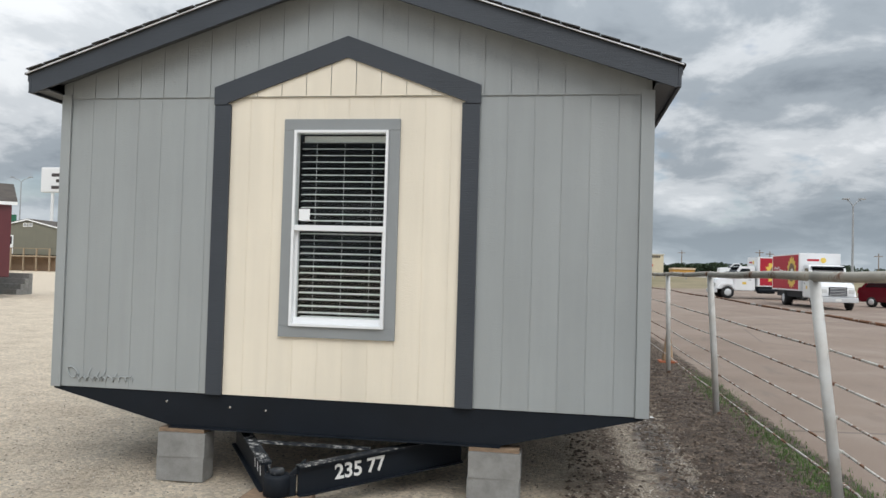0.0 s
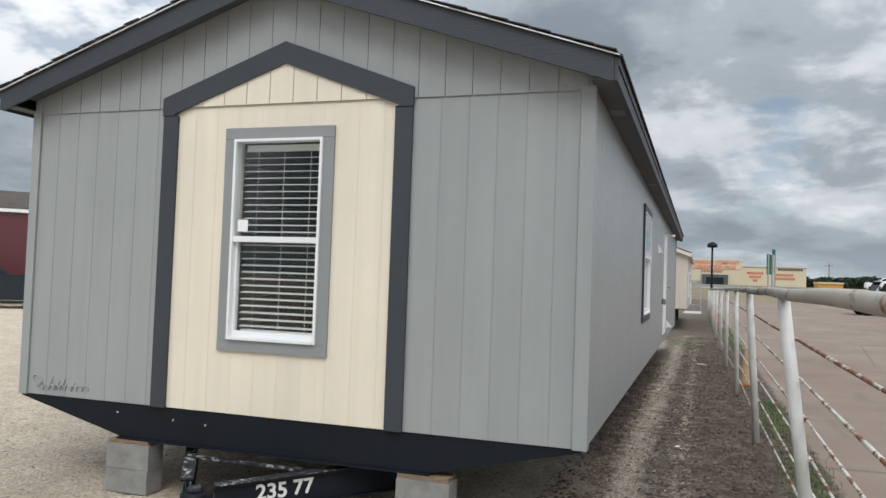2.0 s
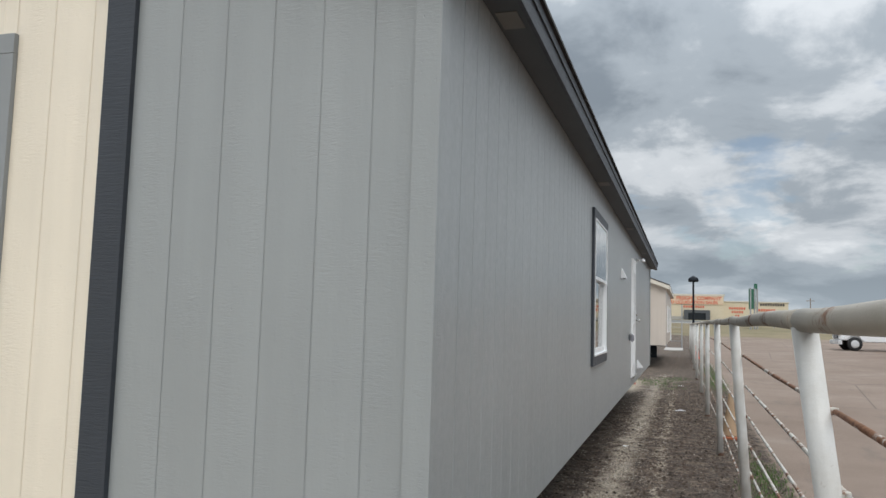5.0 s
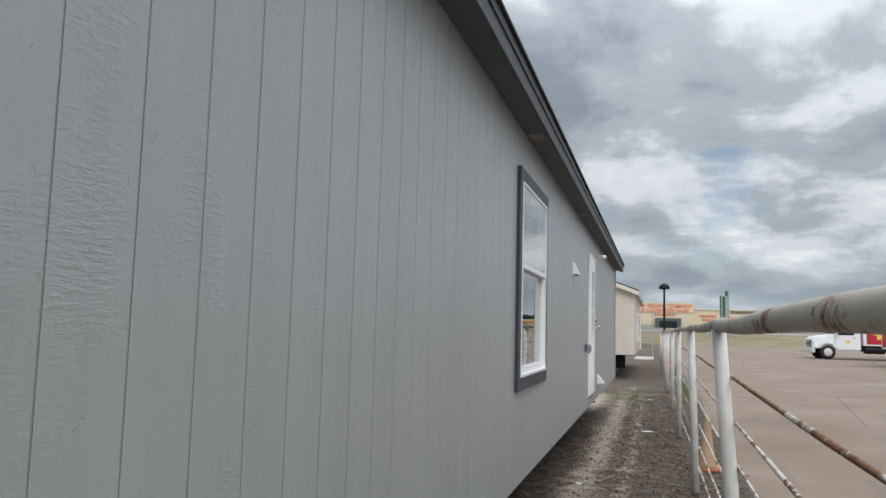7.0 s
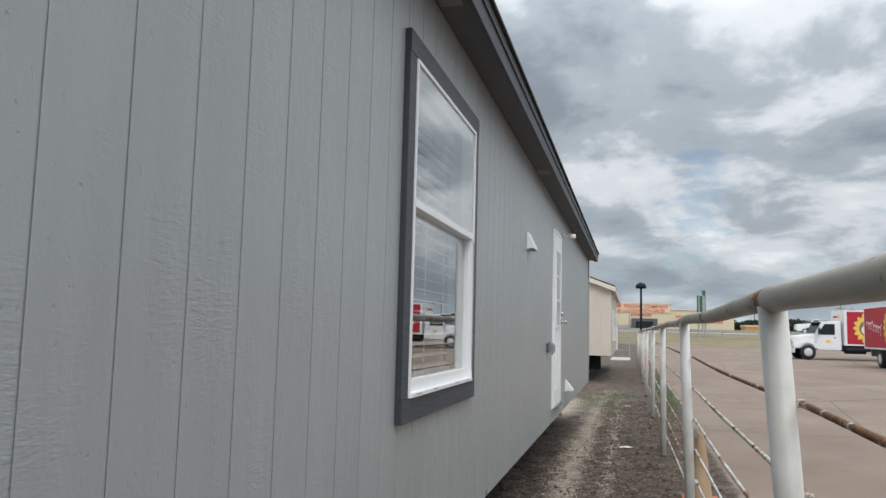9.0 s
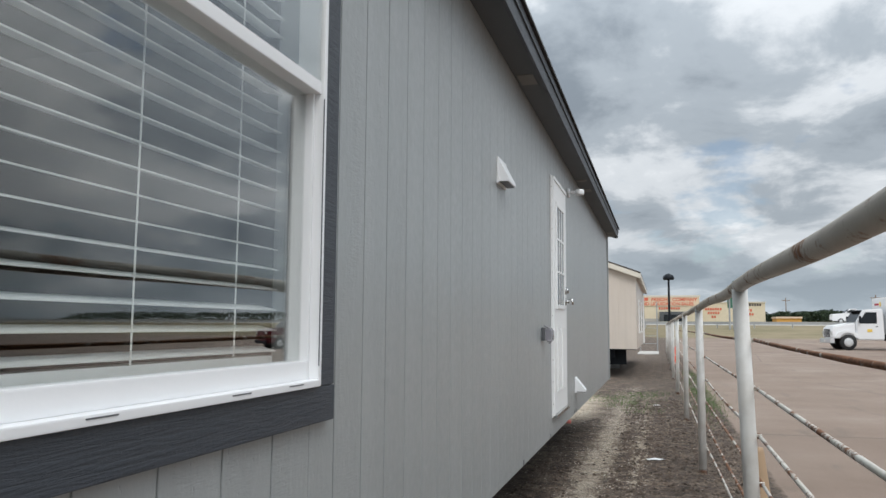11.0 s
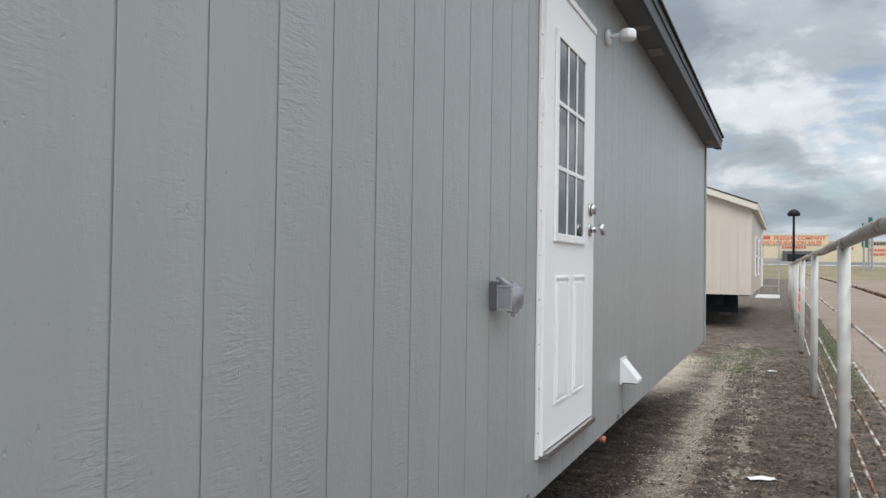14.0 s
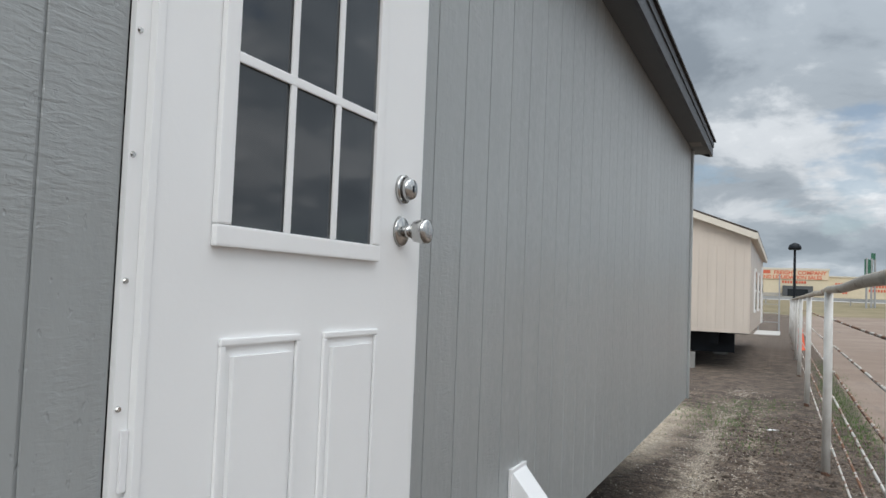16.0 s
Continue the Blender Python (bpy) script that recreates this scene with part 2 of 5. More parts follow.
def steel(name, rough, rgb=(0.55, 0.55, 0.54)):
    m = Mat(name, rough, 1.0)
    m.color(m.ramp(m.noise(60.0, 3.0), [(0.3, tuple(c * 0.9 for c in rgb)), (0.7, rgb)]))
    return m.m


M["chrome"] = steel("satin_nickel", 0.22)


def make_glass():
    m = bpy.data.materials.new("window_glass")
    m.use_nodes = True
    t = m.node_tree
    t.nodes.clear()
    tr, gl, fr = (t.nodes.new("ShaderNodeBsdf" + "Transparent"), t.nodes.new("ShaderNodeBsdf" + "Glossy"), t.nodes.new("ShaderNodeLayerWeight"))
    tr.inputs[0].default_value = (0.95, 0.97, 0.96, 1)
    gl.inputs["Roughness"].default_value = 0.0
    fr.inputs[0].default_value = 0.5
    pw, sc = t.nodes.new("ShaderNodeMath"), t.nodes.new("ShaderNodeMath")
    pw.operation, pw.inputs[1].default_value = "POWER", 1.95
    sc.operation, sc.inputs[1].default_value, sc.inputs[2].default_value = "MULTIPLY_ADD", 0.92, 0.02
    t.links.new(fr.outputs["Facing"], pw.inputs[0])
    t.links.new(pw.outputs[0], sc.inputs[0])
    mx, out = t.nodes.new("ShaderNodeMixShader"), t.nodes.new("ShaderNodeOutputMaterial")
    t.links.new(sc.outputs[0], mx.inputs[0])
    t.links.new(tr.outputs[0], mx.inputs[1])
    t.links.new(gl.outputs[0], mx.inputs[2])
    t.links.new(mx.outputs[0], out.inputs[0])
    return m


M["glass"] = make_glass()


def make_block():
    m = Mat("grey_concrete_block", 0.9)
    c = m.ramp(m.noise(7.0, 6.0, 0.65), [(0.25, (0.19, 0.185, 0.175)), (0.75, (0.33, 0.325, 0.31))])
    c = m.mix(m.ramp(m.noise(160.0, 2.0), [(0.55, 0.0), (0.75, 0.5)]), c, (0.12, 0.115, 0.11))
    m.color(c).bump(m.noise(220.0, 4.0, 0.7), 0.003)
    return m.m


M["block"] = make_block()


def make_pipe(name, rust, low=0.62, high=0.70, tone=1.0, hue=(1, 1, 1), patch=3.4):
    """White-painted steel with rust breaking through in patches."""
    m = Mat(name, 0.5)
    white = m.ramp(m.noise(5.0, 5.0), [(0.3, tuple(k * h * tone for k, h in zip((0.55, 0.54, 0.51), hue))), (0.7, tuple(k * h * tone for k, h in zip((0.70, 0.70, 0.68), hue)))])
    brown = m.ramp(m.noise(45.0, 5.0), [(0.3, (0.10, 0.038, 0.016)), (0.7, (0.26, 0.12, 0.06))])
    spot = m.math("ADD", m.math("MULTIPLY", m.noise(patch, 6.0, 0.68, (1, 0.6, 1)), 0.7), m.math("MULTIPLY", m.noise(28.0, 5.0, 0.7), 0.3))
    mask = m.ramp(m.math("ADD", spot, rust), [(low, 0.0), (high, 1.0)])
    grime = m.mix(m.ramp(m.noise(2.0, 6.0, 0.7), [(0.45, 0.0), (0.75, 0.45)]), white, (0.36, 0.31, 0.25))
    m.color(m.mix(mask, grime, brown))
    m.rough(m.mix(mask, (0.45, 0.45, 0.45), (0.9, 0.9, 0.9)))
    m.bump(m.math("ADD", m.math("MULTIPLY", mask, -0.4), m.math("MULTIPLY", m.noise(120.0, 4.0), 0.4)), 0.0025)
    return m.m


M["post"] = make_pipe("white_pipe_post", 0.0)
M["rail"] = make_pipe("weathered_pipe_rail", 0.062, 0.60, 0.67, 0.58, (1.0, 0.92, 0.81))
M["wire"] = make_pipe("rusty_fence_rod", 0.10, 0.60, 0.66, 0.95, (1, 0.98, 0.94), 9.0)


def make_shingle():
    m = Mat("dark_roof_shingles", 0.95)
    c = m.ramp(m.noise(6.0, 5.0, 0.7), [(0.3, (0.035, 0.034, 0.036)), (0.7, (0.09, 0.087, 0.085))])
    m.color(c).bump(m.noise(260.0, 3.0), 0.004)
    return m.m


M["shingle"] = make_shingle()


def make_ground():
    """Gravel lot, dirt lane with pale gravel tracks, worn brownish pavement, dry grass beyond."""
    m = Mat("lot_ground", 0.95)
    x, y, z = m.xyz()
    wob = m.math("MULTIPLY", m.math("SUBTRACT", m.noise(1.3, 5.0, 0.65), 0.5), 1.0)
    def along(start, span):
        return m.ramp(m.math("MULTIPLY", m.math("SUBTRACT", y, start), 1.0 / span), [(0.0, 0.0), (1.0, 1.0)])
    xw = m.math("ADD", m.math("ADD", x, wob), m.math("MULTIPLY", along(8.0, 3.0), 0.7))
    xw = m.math("SUBTRACT", xw, m.math("MULTIPLY", along(21.5, 2.5), 0.75))
    xw = m.math("ADD", xw, m.math("MULTIPLY", along(27.0, 5.0), 2.5))
    # gravel
    pale = m.ramp(m.noise(1.6, 6.0, 0.65), [(0.25, (0.51, 0.425, 0.33)), (0.75, (0.76, 0.665, 0.545))])
    pebble = m.ramp(m.cells(38.0, "F1", "Color"), [(0.1, (0.55, 0.53, 0.5)), (0.9, (1.2, 1.17, 1.1))])
    gravel = m.mix(0.75, pale, pebble, "MULTIPLY")
    # dark dirt: damp clumps with hollows' shade put in the tone, drier crumbs, pale grit
    soil = m.ramp(m.noise(2.3, 7.0, 0.7), [(0.3, (0.066, 0.047, 0.034)), (0.5, (0.105, 0.077, 0.058)), (0.72, (0.185, 0.142, 0.110))])
    clump = m.noise(6.5, 8.0, 0.74, (0.7, 1.0, 1.0), warp=0.4)
    soil = m.mix(1.0, soil, m.ramp(clump, [(0.38, 0.36), (0.46, 0.80), (0.56, 1.2), (0.66, 1.95)]), "MULTIPLY")
    crumb = m.noise(34.0, 6.0, 0.75)
    soil = m.mix(1.0, soil, m.ramp(crumb, [(0.38, 0.45), (0.5, 1.0), (0.62, 1.7)]), "MULTIPLY")
    grit = m.math("MULTIPLY", m.ramp(m.noise(95.0, 3.0, 0.7), [(0.58, 0.0), (0.66, 1.0)]), m.ramp(m.noise(4.0, 5.0, 0.7), [(0.40, 0.15), (0.60, 0.9)]))
    soil = m.mix(grit, soil, (0.42, 0.36, 0.29))
    lane = m.ramp(m.math("MULTIPLY", m.math("ADD", xw, 0.5), 0.5), [(0.30, 0.0), (0.62, 1.0)])
    base = m.mix(lane, gravel, soil)
    # pale tracks along the lane
    drift = m.math("ADD", m.math("MULTIPLY", y, 0.003), 0.91)
    off = m.math("ABSOLUTE", m.math("SUBTRACT", m.math("ADD", x, m.math("MULTIPLY", m.math("SUBTRACT", m.noise(0.55, 3.0), 0.5), 0.5)), drift))
    track = m.ramp(m.math("ADD", off, m.math("MULTIPLY", m.math("SUBTRACT", m.noise(3.0, 10.0, 0.80), 0.5), 1.25)), [(0.0, 1.0), (0.22, 0.0)])
    off2 = m.math("ABSOLUTE", m.math("SUBTRACT", x, m.math("ADD", drift, 0.45)))
    thin = m.ramp(m.math("ADD", off2, m.math("MULTIPLY", m.math("SUBTRACT", m.noise(2.6, 10.0, 0.80, (1, 0.8, 1)), 0.5), 1.7)), [(-0.24, 0.8), (-0.02, 0.0)])
    track = m.math("MULTIPLY", m.math("MAXIMUM", track, thin), m.math("SUBTRACT", 1.0, along(23.0, 6.0)))
    chips = m.ramp(m.noise(60.0, 4.0, 0.7), [(0.40, 0.22), (0.50, 0.85), (0.60, 1.35)])
    pebbly = m.mix(1.0, m.mix(0.35, gravel, (0.46, 0.405, 0.335)), chips, "MULTIPLY")
    base = m.mix(m.math("MULTIPLY", track, 0.9), base, pebbly)
    # pavement
    slab = m.ramp(m.noise(0.35, 7.0, 0.62), [(0.25, (0.185, 0.132, 0.100)), (0.55, (0.240, 0.182, 0.144)), (0.8, (0.32, 0.262, 0.218))])
    slab = m.mix(m.ramp(m.noise(1.7, 5.0, 0.7, (1, 0.25, 1)), [(0.56, 0.0), (0.74, 0.55)]), slab, (0.12, 0.098, 0.085))
    slab = m.mix(0.35, slab, m.ramp(m.noise(190.0, 2.0), [(0.3, 0.6), (0.7, 1.25)]), "MULTIPLY")
    crack = m.ramp(m.cells(0.13, "DISTANCE_TO_EDGE", "Distance", (1, 0.6, 0)), [(0.0, 1.0), (0.0025, 0.0)])
    slab = m.mix(m.math("MULTIPLY", crack, 0.6), slab, (0.06, 0.05, 0.045))
    edge = m.ramp(m.math("ADD", m.math("SUBTRACT", x, 2.76), m.math("MULTIPLY", m.math("SUBTRACT", m.noise(4.0, 6.0, 0.7), 0.5), 0.35)), [(0.0, 0.0), (0.05, 1.0)])
    base = m.mix(edge, base, slab)
    # dry grass verge and road beyond
    hay = m.ramp(m.noise(0.22, 6.0, 0.7), [(0.3, (0.14, 0.122, 0.058)), (0.7, (0.26, 0.205, 0.125))])
    yw = m.math("ADD", y, m.math("MULTIPLY", m.math("SUBTRACT", m.noise(0.15, 4.0), 0.5), 6.0))
    far = m.math("SUBTRACT", yw, m.math("MULTIPLY", x, -0.12))
    verge = m.ramp(m.math("MULTIPLY", m.math("SUBTRACT", far, 84.0), 0.05), [(0.0, 0.0), (0.05, 1.0)])
    base = m.mix(verge, base, hay)
    # wet mud left in the rut near the home's corner
    pool = m.math("MULTIPLY", m.ramp(m.math("ABSOLUTE", m.math("SUBTRACT", x, 1.22)), [(0.10, 1.0), (0.26, 0.0)]), m.ramp(m.math("MULTIPLY", m.math("ABSOLUTE", m.math("SUBTRACT", y, 7.0)), 0.25), [(0.4, 1.0), (0.75, 0.0)]))
    wet = m.math("MULTIPLY", pool, m.ramp(m.noise(5.0, 5.0, 0.65), [(0.42, 0.0), (0.56, 1.0)]))
    base = m.mix(m.math("MULTIPLY", wet, 0.6), base, (0.07, 0.058, 0.048))
    m.rough(m.ramp(wet, [(0.0, 0.95), (1.0, 0.16)]))
    m.color(base)
    stony = m.math("MULTIPLY", m.math("SUBTRACT", 1.0, edge), 1.0)
    h = m.math("ADD", m.math("ADD", m.math("MULTIPLY", m.cells(38.0), -0.5), m.math("MULTIPLY", m.noise(75.0, 5.0, 0.7), 0.8)), m.math("MULTIPLY", m.noise(11.0, 6.0, 0.72), 1.6))
    m.bump(m.math("ADD", m.math("MULTIPLY", h, stony), m.math("MULTIPLY", m.noise(240.0, 2.0), 0.12)), 0.026)
    return m.m


M["ground"] = make_ground()


def make_timber(name, rgb):
    m = Mat(name, 0.85)
    c = m.ramp(m.noise(1.0, 5.0, 0.65, (14, 14, 60)), [(0.3, tuple(k * 0.6 for k in rgb)), (0.7, tuple(k * 1.25 for k in rgb))])
    m.color(c).bump(m.noise(1.0, 4.0, 0.6, (40, 40, 160)), 0.003)
    return m.m


M["timber"] = make_timber("weathered_timber", (0.25, 0.17, 0.11))
M["soffit_vent"] = paint("grey_soffit_vent", (0.20, 0.195, 0.18), 0.7)
M["trim_cream"] = paint("cream_fascia_paint", (0.66, 0.62, 0.54), 0.5, 0.03)
M["roof_brown"] = paint("brown_roof_shingles", (0.075, 0.062, 0.052), 0.95, 0.25, 9, 0.006)
M["chalk"] = paint("white_marker_paint", (0.75, 0.75, 0.73), 0.7, 0.1)
M["red_box"] = paint("red_truck_body", (0.42, 0.010, 0.028), 0.6, 0.05)
M["truck_white"] = paint("white_truck_paint", (0.78, 0.79, 0.80), 0.3, 0.02)
M["petal"] = paint("yellow_printed_petal", (0.78, 0.55, 0.10), 0.5)
M["dark_red_car"] = paint("dark_red_car_paint", (0.10, 0.006, 0.012), 0.2, 0.03)
M["dark_car"] = paint("dark_blue_car_paint", (0.012, 0.02, 0.03), 0.2, 0.03)
M["silver"] = paint("bright_wheel_metal", (0.55, 0.56, 0.57), 0.35, 0.05)
M["lens"] = paint("clear_headlight", (0.62, 0.63, 0.62), 0.15, 0.02)
M["tail_red"] = paint("red_tail_light", (0.45, 0.01, 0.01), 0.2, 0.02)
M["store_wall"] = paint("cream_store_wall", (0.66, 0.58, 0.43), 0.8, 0.05, 2, 0.01)
M["store_band"] = paint("peach_sign_band", (0.70, 0.56, 0.41), 0.8, 0.04, 2, 0.01)
M["sign_red"] = paint("red_sign_letters", (0.62, 0.13, 0.07), 0.6)
M["sign_dark"] = paint("dark_sign_letters", (0.06, 0.05, 0.05), 0.6)
M["sign_green"] = paint("green_road_sign", (0.02, 0.13, 0.075), 0.5)
M["galv"] = paint("galvanised_steel", (0.33, 0.34, 0.35), 0.45, 0.1)
M["orange_wall"] = paint("orange_wall_paint", (0.62, 0.33, 0.08), 0.8)


def make_leaf(name, lo, hi):
    m = Mat(name, 0.8)
    isl = m.geo.outputs["Random Per Island"]
    m.color(m.ramp(isl, [(0.0, lo), (1.0, hi)]))
    return m.m


M["grass"] = make_leaf("lane_grass", (0.045, 0.11, 0.02), (0.12, 0.19, 0.05))
M["woods"] = make_leaf("far_foliage", (0.012, 0.026, 0.012), (0.04, 0.065, 0.028))


def make_stone():
    m = Mat("loose_gravel", 0.92)
    m.color(m.ramp(m.geo.outputs["Random Per Island"], [(0.0, (0.10, 0.078, 0.06)), (0.4, (0.26, 0.215, 0.17)), (0.75, (0.46, 0.40, 0.33)), (1.0, (0.66, 0.61, 0.54))]))
    return m.m


M["stone"] = make_stone()
M["cone_faded"] = paint("faded_cone_plastic", (0.36, 0.25, 0.155), 0.75, 0.2, 30, 0.001, 0.4)
M["cone_base"] = paint("orange_cone_base", (0.42, 0.13, 0.06), 0.75, 0.15, 30, 0.001, 0.5)
M["rust"] = make_timber("rusted_steel", (0.10, 0.05, 0.03))
M["timber_pale"] = make_timber("pale_weathered_wood", (0.36, 0.28, 0.19))
M["wire_rusty"] = make_pipe("very_rusty_fence_rod", 0.17, 0.60, 0.655, 0.85, (1, 0.97, 0.92), 9.0)
M["smoky"] = paint("smoky_grey_plastic", (0.36, 0.35, 0.40), 0.16, 0.06)
M["smoky"].node_tree.nodes["Principled BSDF"].inputs["Alpha"].default_value = 0.55


def make_worn():
    """Black steel paint, chipped and scuffed to grey."""
    m = Mat("chipped_black_paint", 0.6)
    chip = m.math("MULTIPLY", m.ramp(m.noise(22.0, 6.0, 0.75), [(0.53, 0.0), (0.58, 1.0)]), m.ramp(m.noise(3.0, 4.0), [(0.38, 0.1), (0.55, 1.0)]))
    m.color(m.mix(chip, (0.012, 0.015, 0.020), (0.42, 0.41, 0.39)))
    m.bump(chip, -0.001)
    return m.m


M["worn_black"] = make_worn()


def make_clod():
    m = Mat("soil_clods", 0.95)
    m.color(m.ramp(m.geo.outputs["Random Per Island"], [(0.0, (0.035, 0.025, 0.018)), (0.7, (0.12, 0.088, 0.066)), (1.0, (0.20, 0.155, 0.12))]))
    return m.m


M["clod"] = make_clod()

# ---- the ground ----
HX0, HX1, HY0, HY1 = -3.915, 0.86, 5.45, 22.98        # the grey home's walls
HZ0, SEAM = 0.70, 3.08                  # floor edge, panel seam


def spread(lo, hi, step, outer):
    a = [lo + i * step for i in range(int(round((hi - lo) / step)) + 1)]
    return [lo - o for o in reversed(outer)] + a + [hi + o for o in outer]


def ground_height(x, y):
    k = max(0.0, min(1.0, (y - 58.0) / 82.0))
    rise = 2.5 * k * k * (3 - 2 * k)
    if x > 4:
        rise += min(1.0, (x - 4.0) / 8.0) * max(0.0, min(0.1, 0.003 * (y - 25.0))) * (1 - k)
    if x > 2.85 or y > 58 or y < -20 or x < -25:
        return rise
    v = Vector((x, y, 0))
    fall = max(0.0, min(1.0, (2.85 - x) / 0.3))
    h = 0.022 * noise.noise(v * 1.7) + 0.012 * noise.noise(v * 5.1) + 0.006 * noise.noise(v * 13.0)
    if x > 0.2:
        h += 0.012 * noise.noise(v * 7.7) + 0.010 * noise.noise(v * 15.0)
        h += 0.025 * math.exp(-((x - 1.9) / 0.25) ** 2) - 0.018 * math.exp(-((x - 1.0) / 0.2) ** 2)
    return h * fall


def build_ground():
    outer = [0.5, 1.2, 2.5, 5, 9, 16, 24, 32, 40, 50, 60, 72, 86, 105, 130, 180, 260, 600, 1500, 3500]
    xs, ys = spread(-5.0, 3.0, 0.05, outer), spread(1.5, 30.0, 0.06, outer)
    verts = [(x, y, ground_height(x, y)) for y in ys for x in xs]
    n = len(xs)
    faces = [(j * n + i, j * n + i + 1, (j + 1) * n + i + 1, (j + 1) * n + i) for j in range(len(ys) - 1) for i in range(n - 1)]
    me = bpy.data.meshes.new("ground")
    me.from_pydata(verts, [], faces)
    for p in me.polygons:
        p.use_smooth = True
    me.materials.append(M["ground"])
    tagged(new("ground", me), "gravel lot with a dirt lane beside worn brown pavement", "ground", kind="structure")


build_ground()

# ---- panel siding ----
PITCH, GROOVE, SKIN = 0.2032, 0.0055, 0.0032


def cut_rects(a, b, z0, z1, holes):
    """The rectangles left of a strip a..b, z0..z1 round rectangular holes."""
    edges = sorted({a, b} | {e for h in holes for e in h[:2] if a < e < b})
    out = []
    for u0, u1 in zip(edges, edges[1:]):
        mid, spans = (u0 + u1) / 2, [(z0, z1)]
        for h0, h1, k0, k1 in holes:
            if h0 < mid < h1:
                spans = [s for p, q in spans for s in ((p, min(q, k0)), (max(p, k1), q)) if s[1] - s[0] > 0.01]
        out += [(u0, u1, p, q) for p, q in spans]
    return out


def planks(parent, along, out, u0, u1, grooves, z0, z1, mat, holes=(), top=None, peak=0.0):
    """Siding strips between grooves on a wall. along: 'x' or 'y'; out: the outer face's place on the other axis and its sign;
    top: the upper edge's height as a function of u, with its peak at u = peak."""
    face, sign = out
    f0, f1 = sorted((face, face - sign * SKIN))
    edges = [u0] + [g for g in grooves if u0 + 0.01 < g < u1 - 0.01] + [u1]
    kept = {}
    for a, b in zip(edges, edges[1:]):
        a, b = a + GROOVE / 2, b - GROOVE / 2
        if top:
            if min(top(a), top(b)) - z0 < 0.02:
                continue
            mids = [a, peak, b] if a < peak < b else [a, b]
            poly = [(a, z0), (b, z0)] + [(k, top(k)) for k in reversed(mids)]
            part("siding_plank", prism(poly, "y" if along == "x" else "x", face, face - sign * SKIN), mat, parent)
            continue
        for p, q, k0, k1 in cut_rects(a, b, z0, z1, holes):
            key = (round(q - p, 3), round(k0, 3), round(k1, 3))
            if key in kept:
                src, off = kept[key]
                again(src, src.location + (Vector((p - off, 0, 0)) if along == "x" else Vector((0, p - off, 0))), parent)
                continue
            bm = box(p, q, f0, f1, k0, k1) if along == "x" else box(f0, f1, p, q, k0, k1)
            bmesh.ops.bevel(bm, geom=list(bm.edges), offset=0.0015, segments=1, affect="EDGES")
            kept[key] = (part("siding_plank", bm, mat, parent), p)


def steps(first, pitch, lo, hi):
    """Places lo..hi in even steps through first."""
    k = math.ceil((lo - first) / pitch)
    out = []
    while first + k * pitch <= hi:
        out.append(first + k * pitch)
        k += 1
    return out


def wall_slab(along, f0, f1, u0, u1, z0, z1, holes):
    """One wall with its openings cut through."""
    us = sorted({u0, u1} | {e for h in holes for e in h[:2]})
    zs = sorted({z0, z1} | {e for h in holes for e in h[2:]})
    bm = bmesh.new()
    vs = {(i, j): bm.verts.new((u, f0, z) if along == "x" else (f0, u, z)) for i, u in enumerate(us) for j, z in enumerate(zs)}
    for i in range(len(us) - 1):
        for j in range(len(zs) - 1):
            u, z = (us[i] + us[i + 1]) / 2, (zs[j] + zs[j + 1]) / 2
            if not any(h[0] < u < h[1] and h[2] < z < h[3] for h in holes):
                bm.faces.new((vs[i, j], vs[i + 1, j], vs[i + 1, j + 1], vs[i, j + 1]))
    bmesh.ops.delete(bm, geom=[v for v in bm.verts if not v.link_faces], context="VERTS")
    more = bmesh.ops.extrude_face_region(bm, geom=list(bm.faces))["geom"]
    d = Vector((0, f1 - f0, 0)) if along == "x" else Vector((f1 - f0, 0, 0))
    bmesh.ops.translate(bm, verts=[g for g in more if isinstance(g, bmesh.types.BMVert)], vec=d)
    bmesh.ops.recalc_face_normals(bm, faces=bm.faces)
    return bm


# ---- the grey home ----
RIDGE = (HX0 + HX1) / 2
SLOPE = 0.342
OVER_X, OVER_Y = 0.175, 0.21


def roof_z(x, base=3.238):
    """Height of the shingles' underside at x."""
    return base + SLOPE * ((HX1 + OVER_X) - RIDGE - abs(x - RIDGE))


home = thing("manufactured_home", (RIDGE, (HY0 + HY1) / 2, 0.0), "single-wide grey manufactured home with cream window bay, set on blocks", "house")

W1 = (-1.882, -1.120, 1.270, 2.812)        # front window: x0, x1, z0, z1
W2 = (10.318, 11.481, 1.417, 2.733)      # side window: y0, y1, z0, z1
DOOR = (15.884, 16.802, 0.850, 2.798)      # side door: y0, y1, z0, z1
BAY = (-2.560, -0.418)                   # outer edges of the dark bay trim

wall_f = part("wall", wall_slab("x", HY0 + SKIN, HY0 + 0.11, BAY[0] + 0.07, BAY[1] - 0.07, HZ0, 3.19, [W1]), M["siding_cream"], home)
wall_fl = part("wall", box(HX0, BAY[0] + 0.069, HY0 + SKIN, HY0 + 0.11, HZ0, 3.19), M["siding_grey"], home)
wall_fr = part("wall", box(BAY[1] - 0.069, HX1 - 0.001, HY0 + SKIN, HY0 + 0.11, HZ0, 3.19), M["siding_grey"], home)
wall_r = part("wall", wall_slab("y", HX1 - 0.11, HX1 - SKIN, HY0 + 0.112, HY1, HZ0, 3.26, [W2, DOOR]), M["siding_grey"], home)
wall_l = part("wall", box(HX0, HX0 + 0.11, HY0 + 0.112, HY1, HZ0, 3.19), M["siding_grey"], home)
wall_b = part("wall", box(HX0 + 0.112, HX1 - 0.112, HY1 - 0.11, HY1, HZ0, 3.19), M["siding_grey"], home)
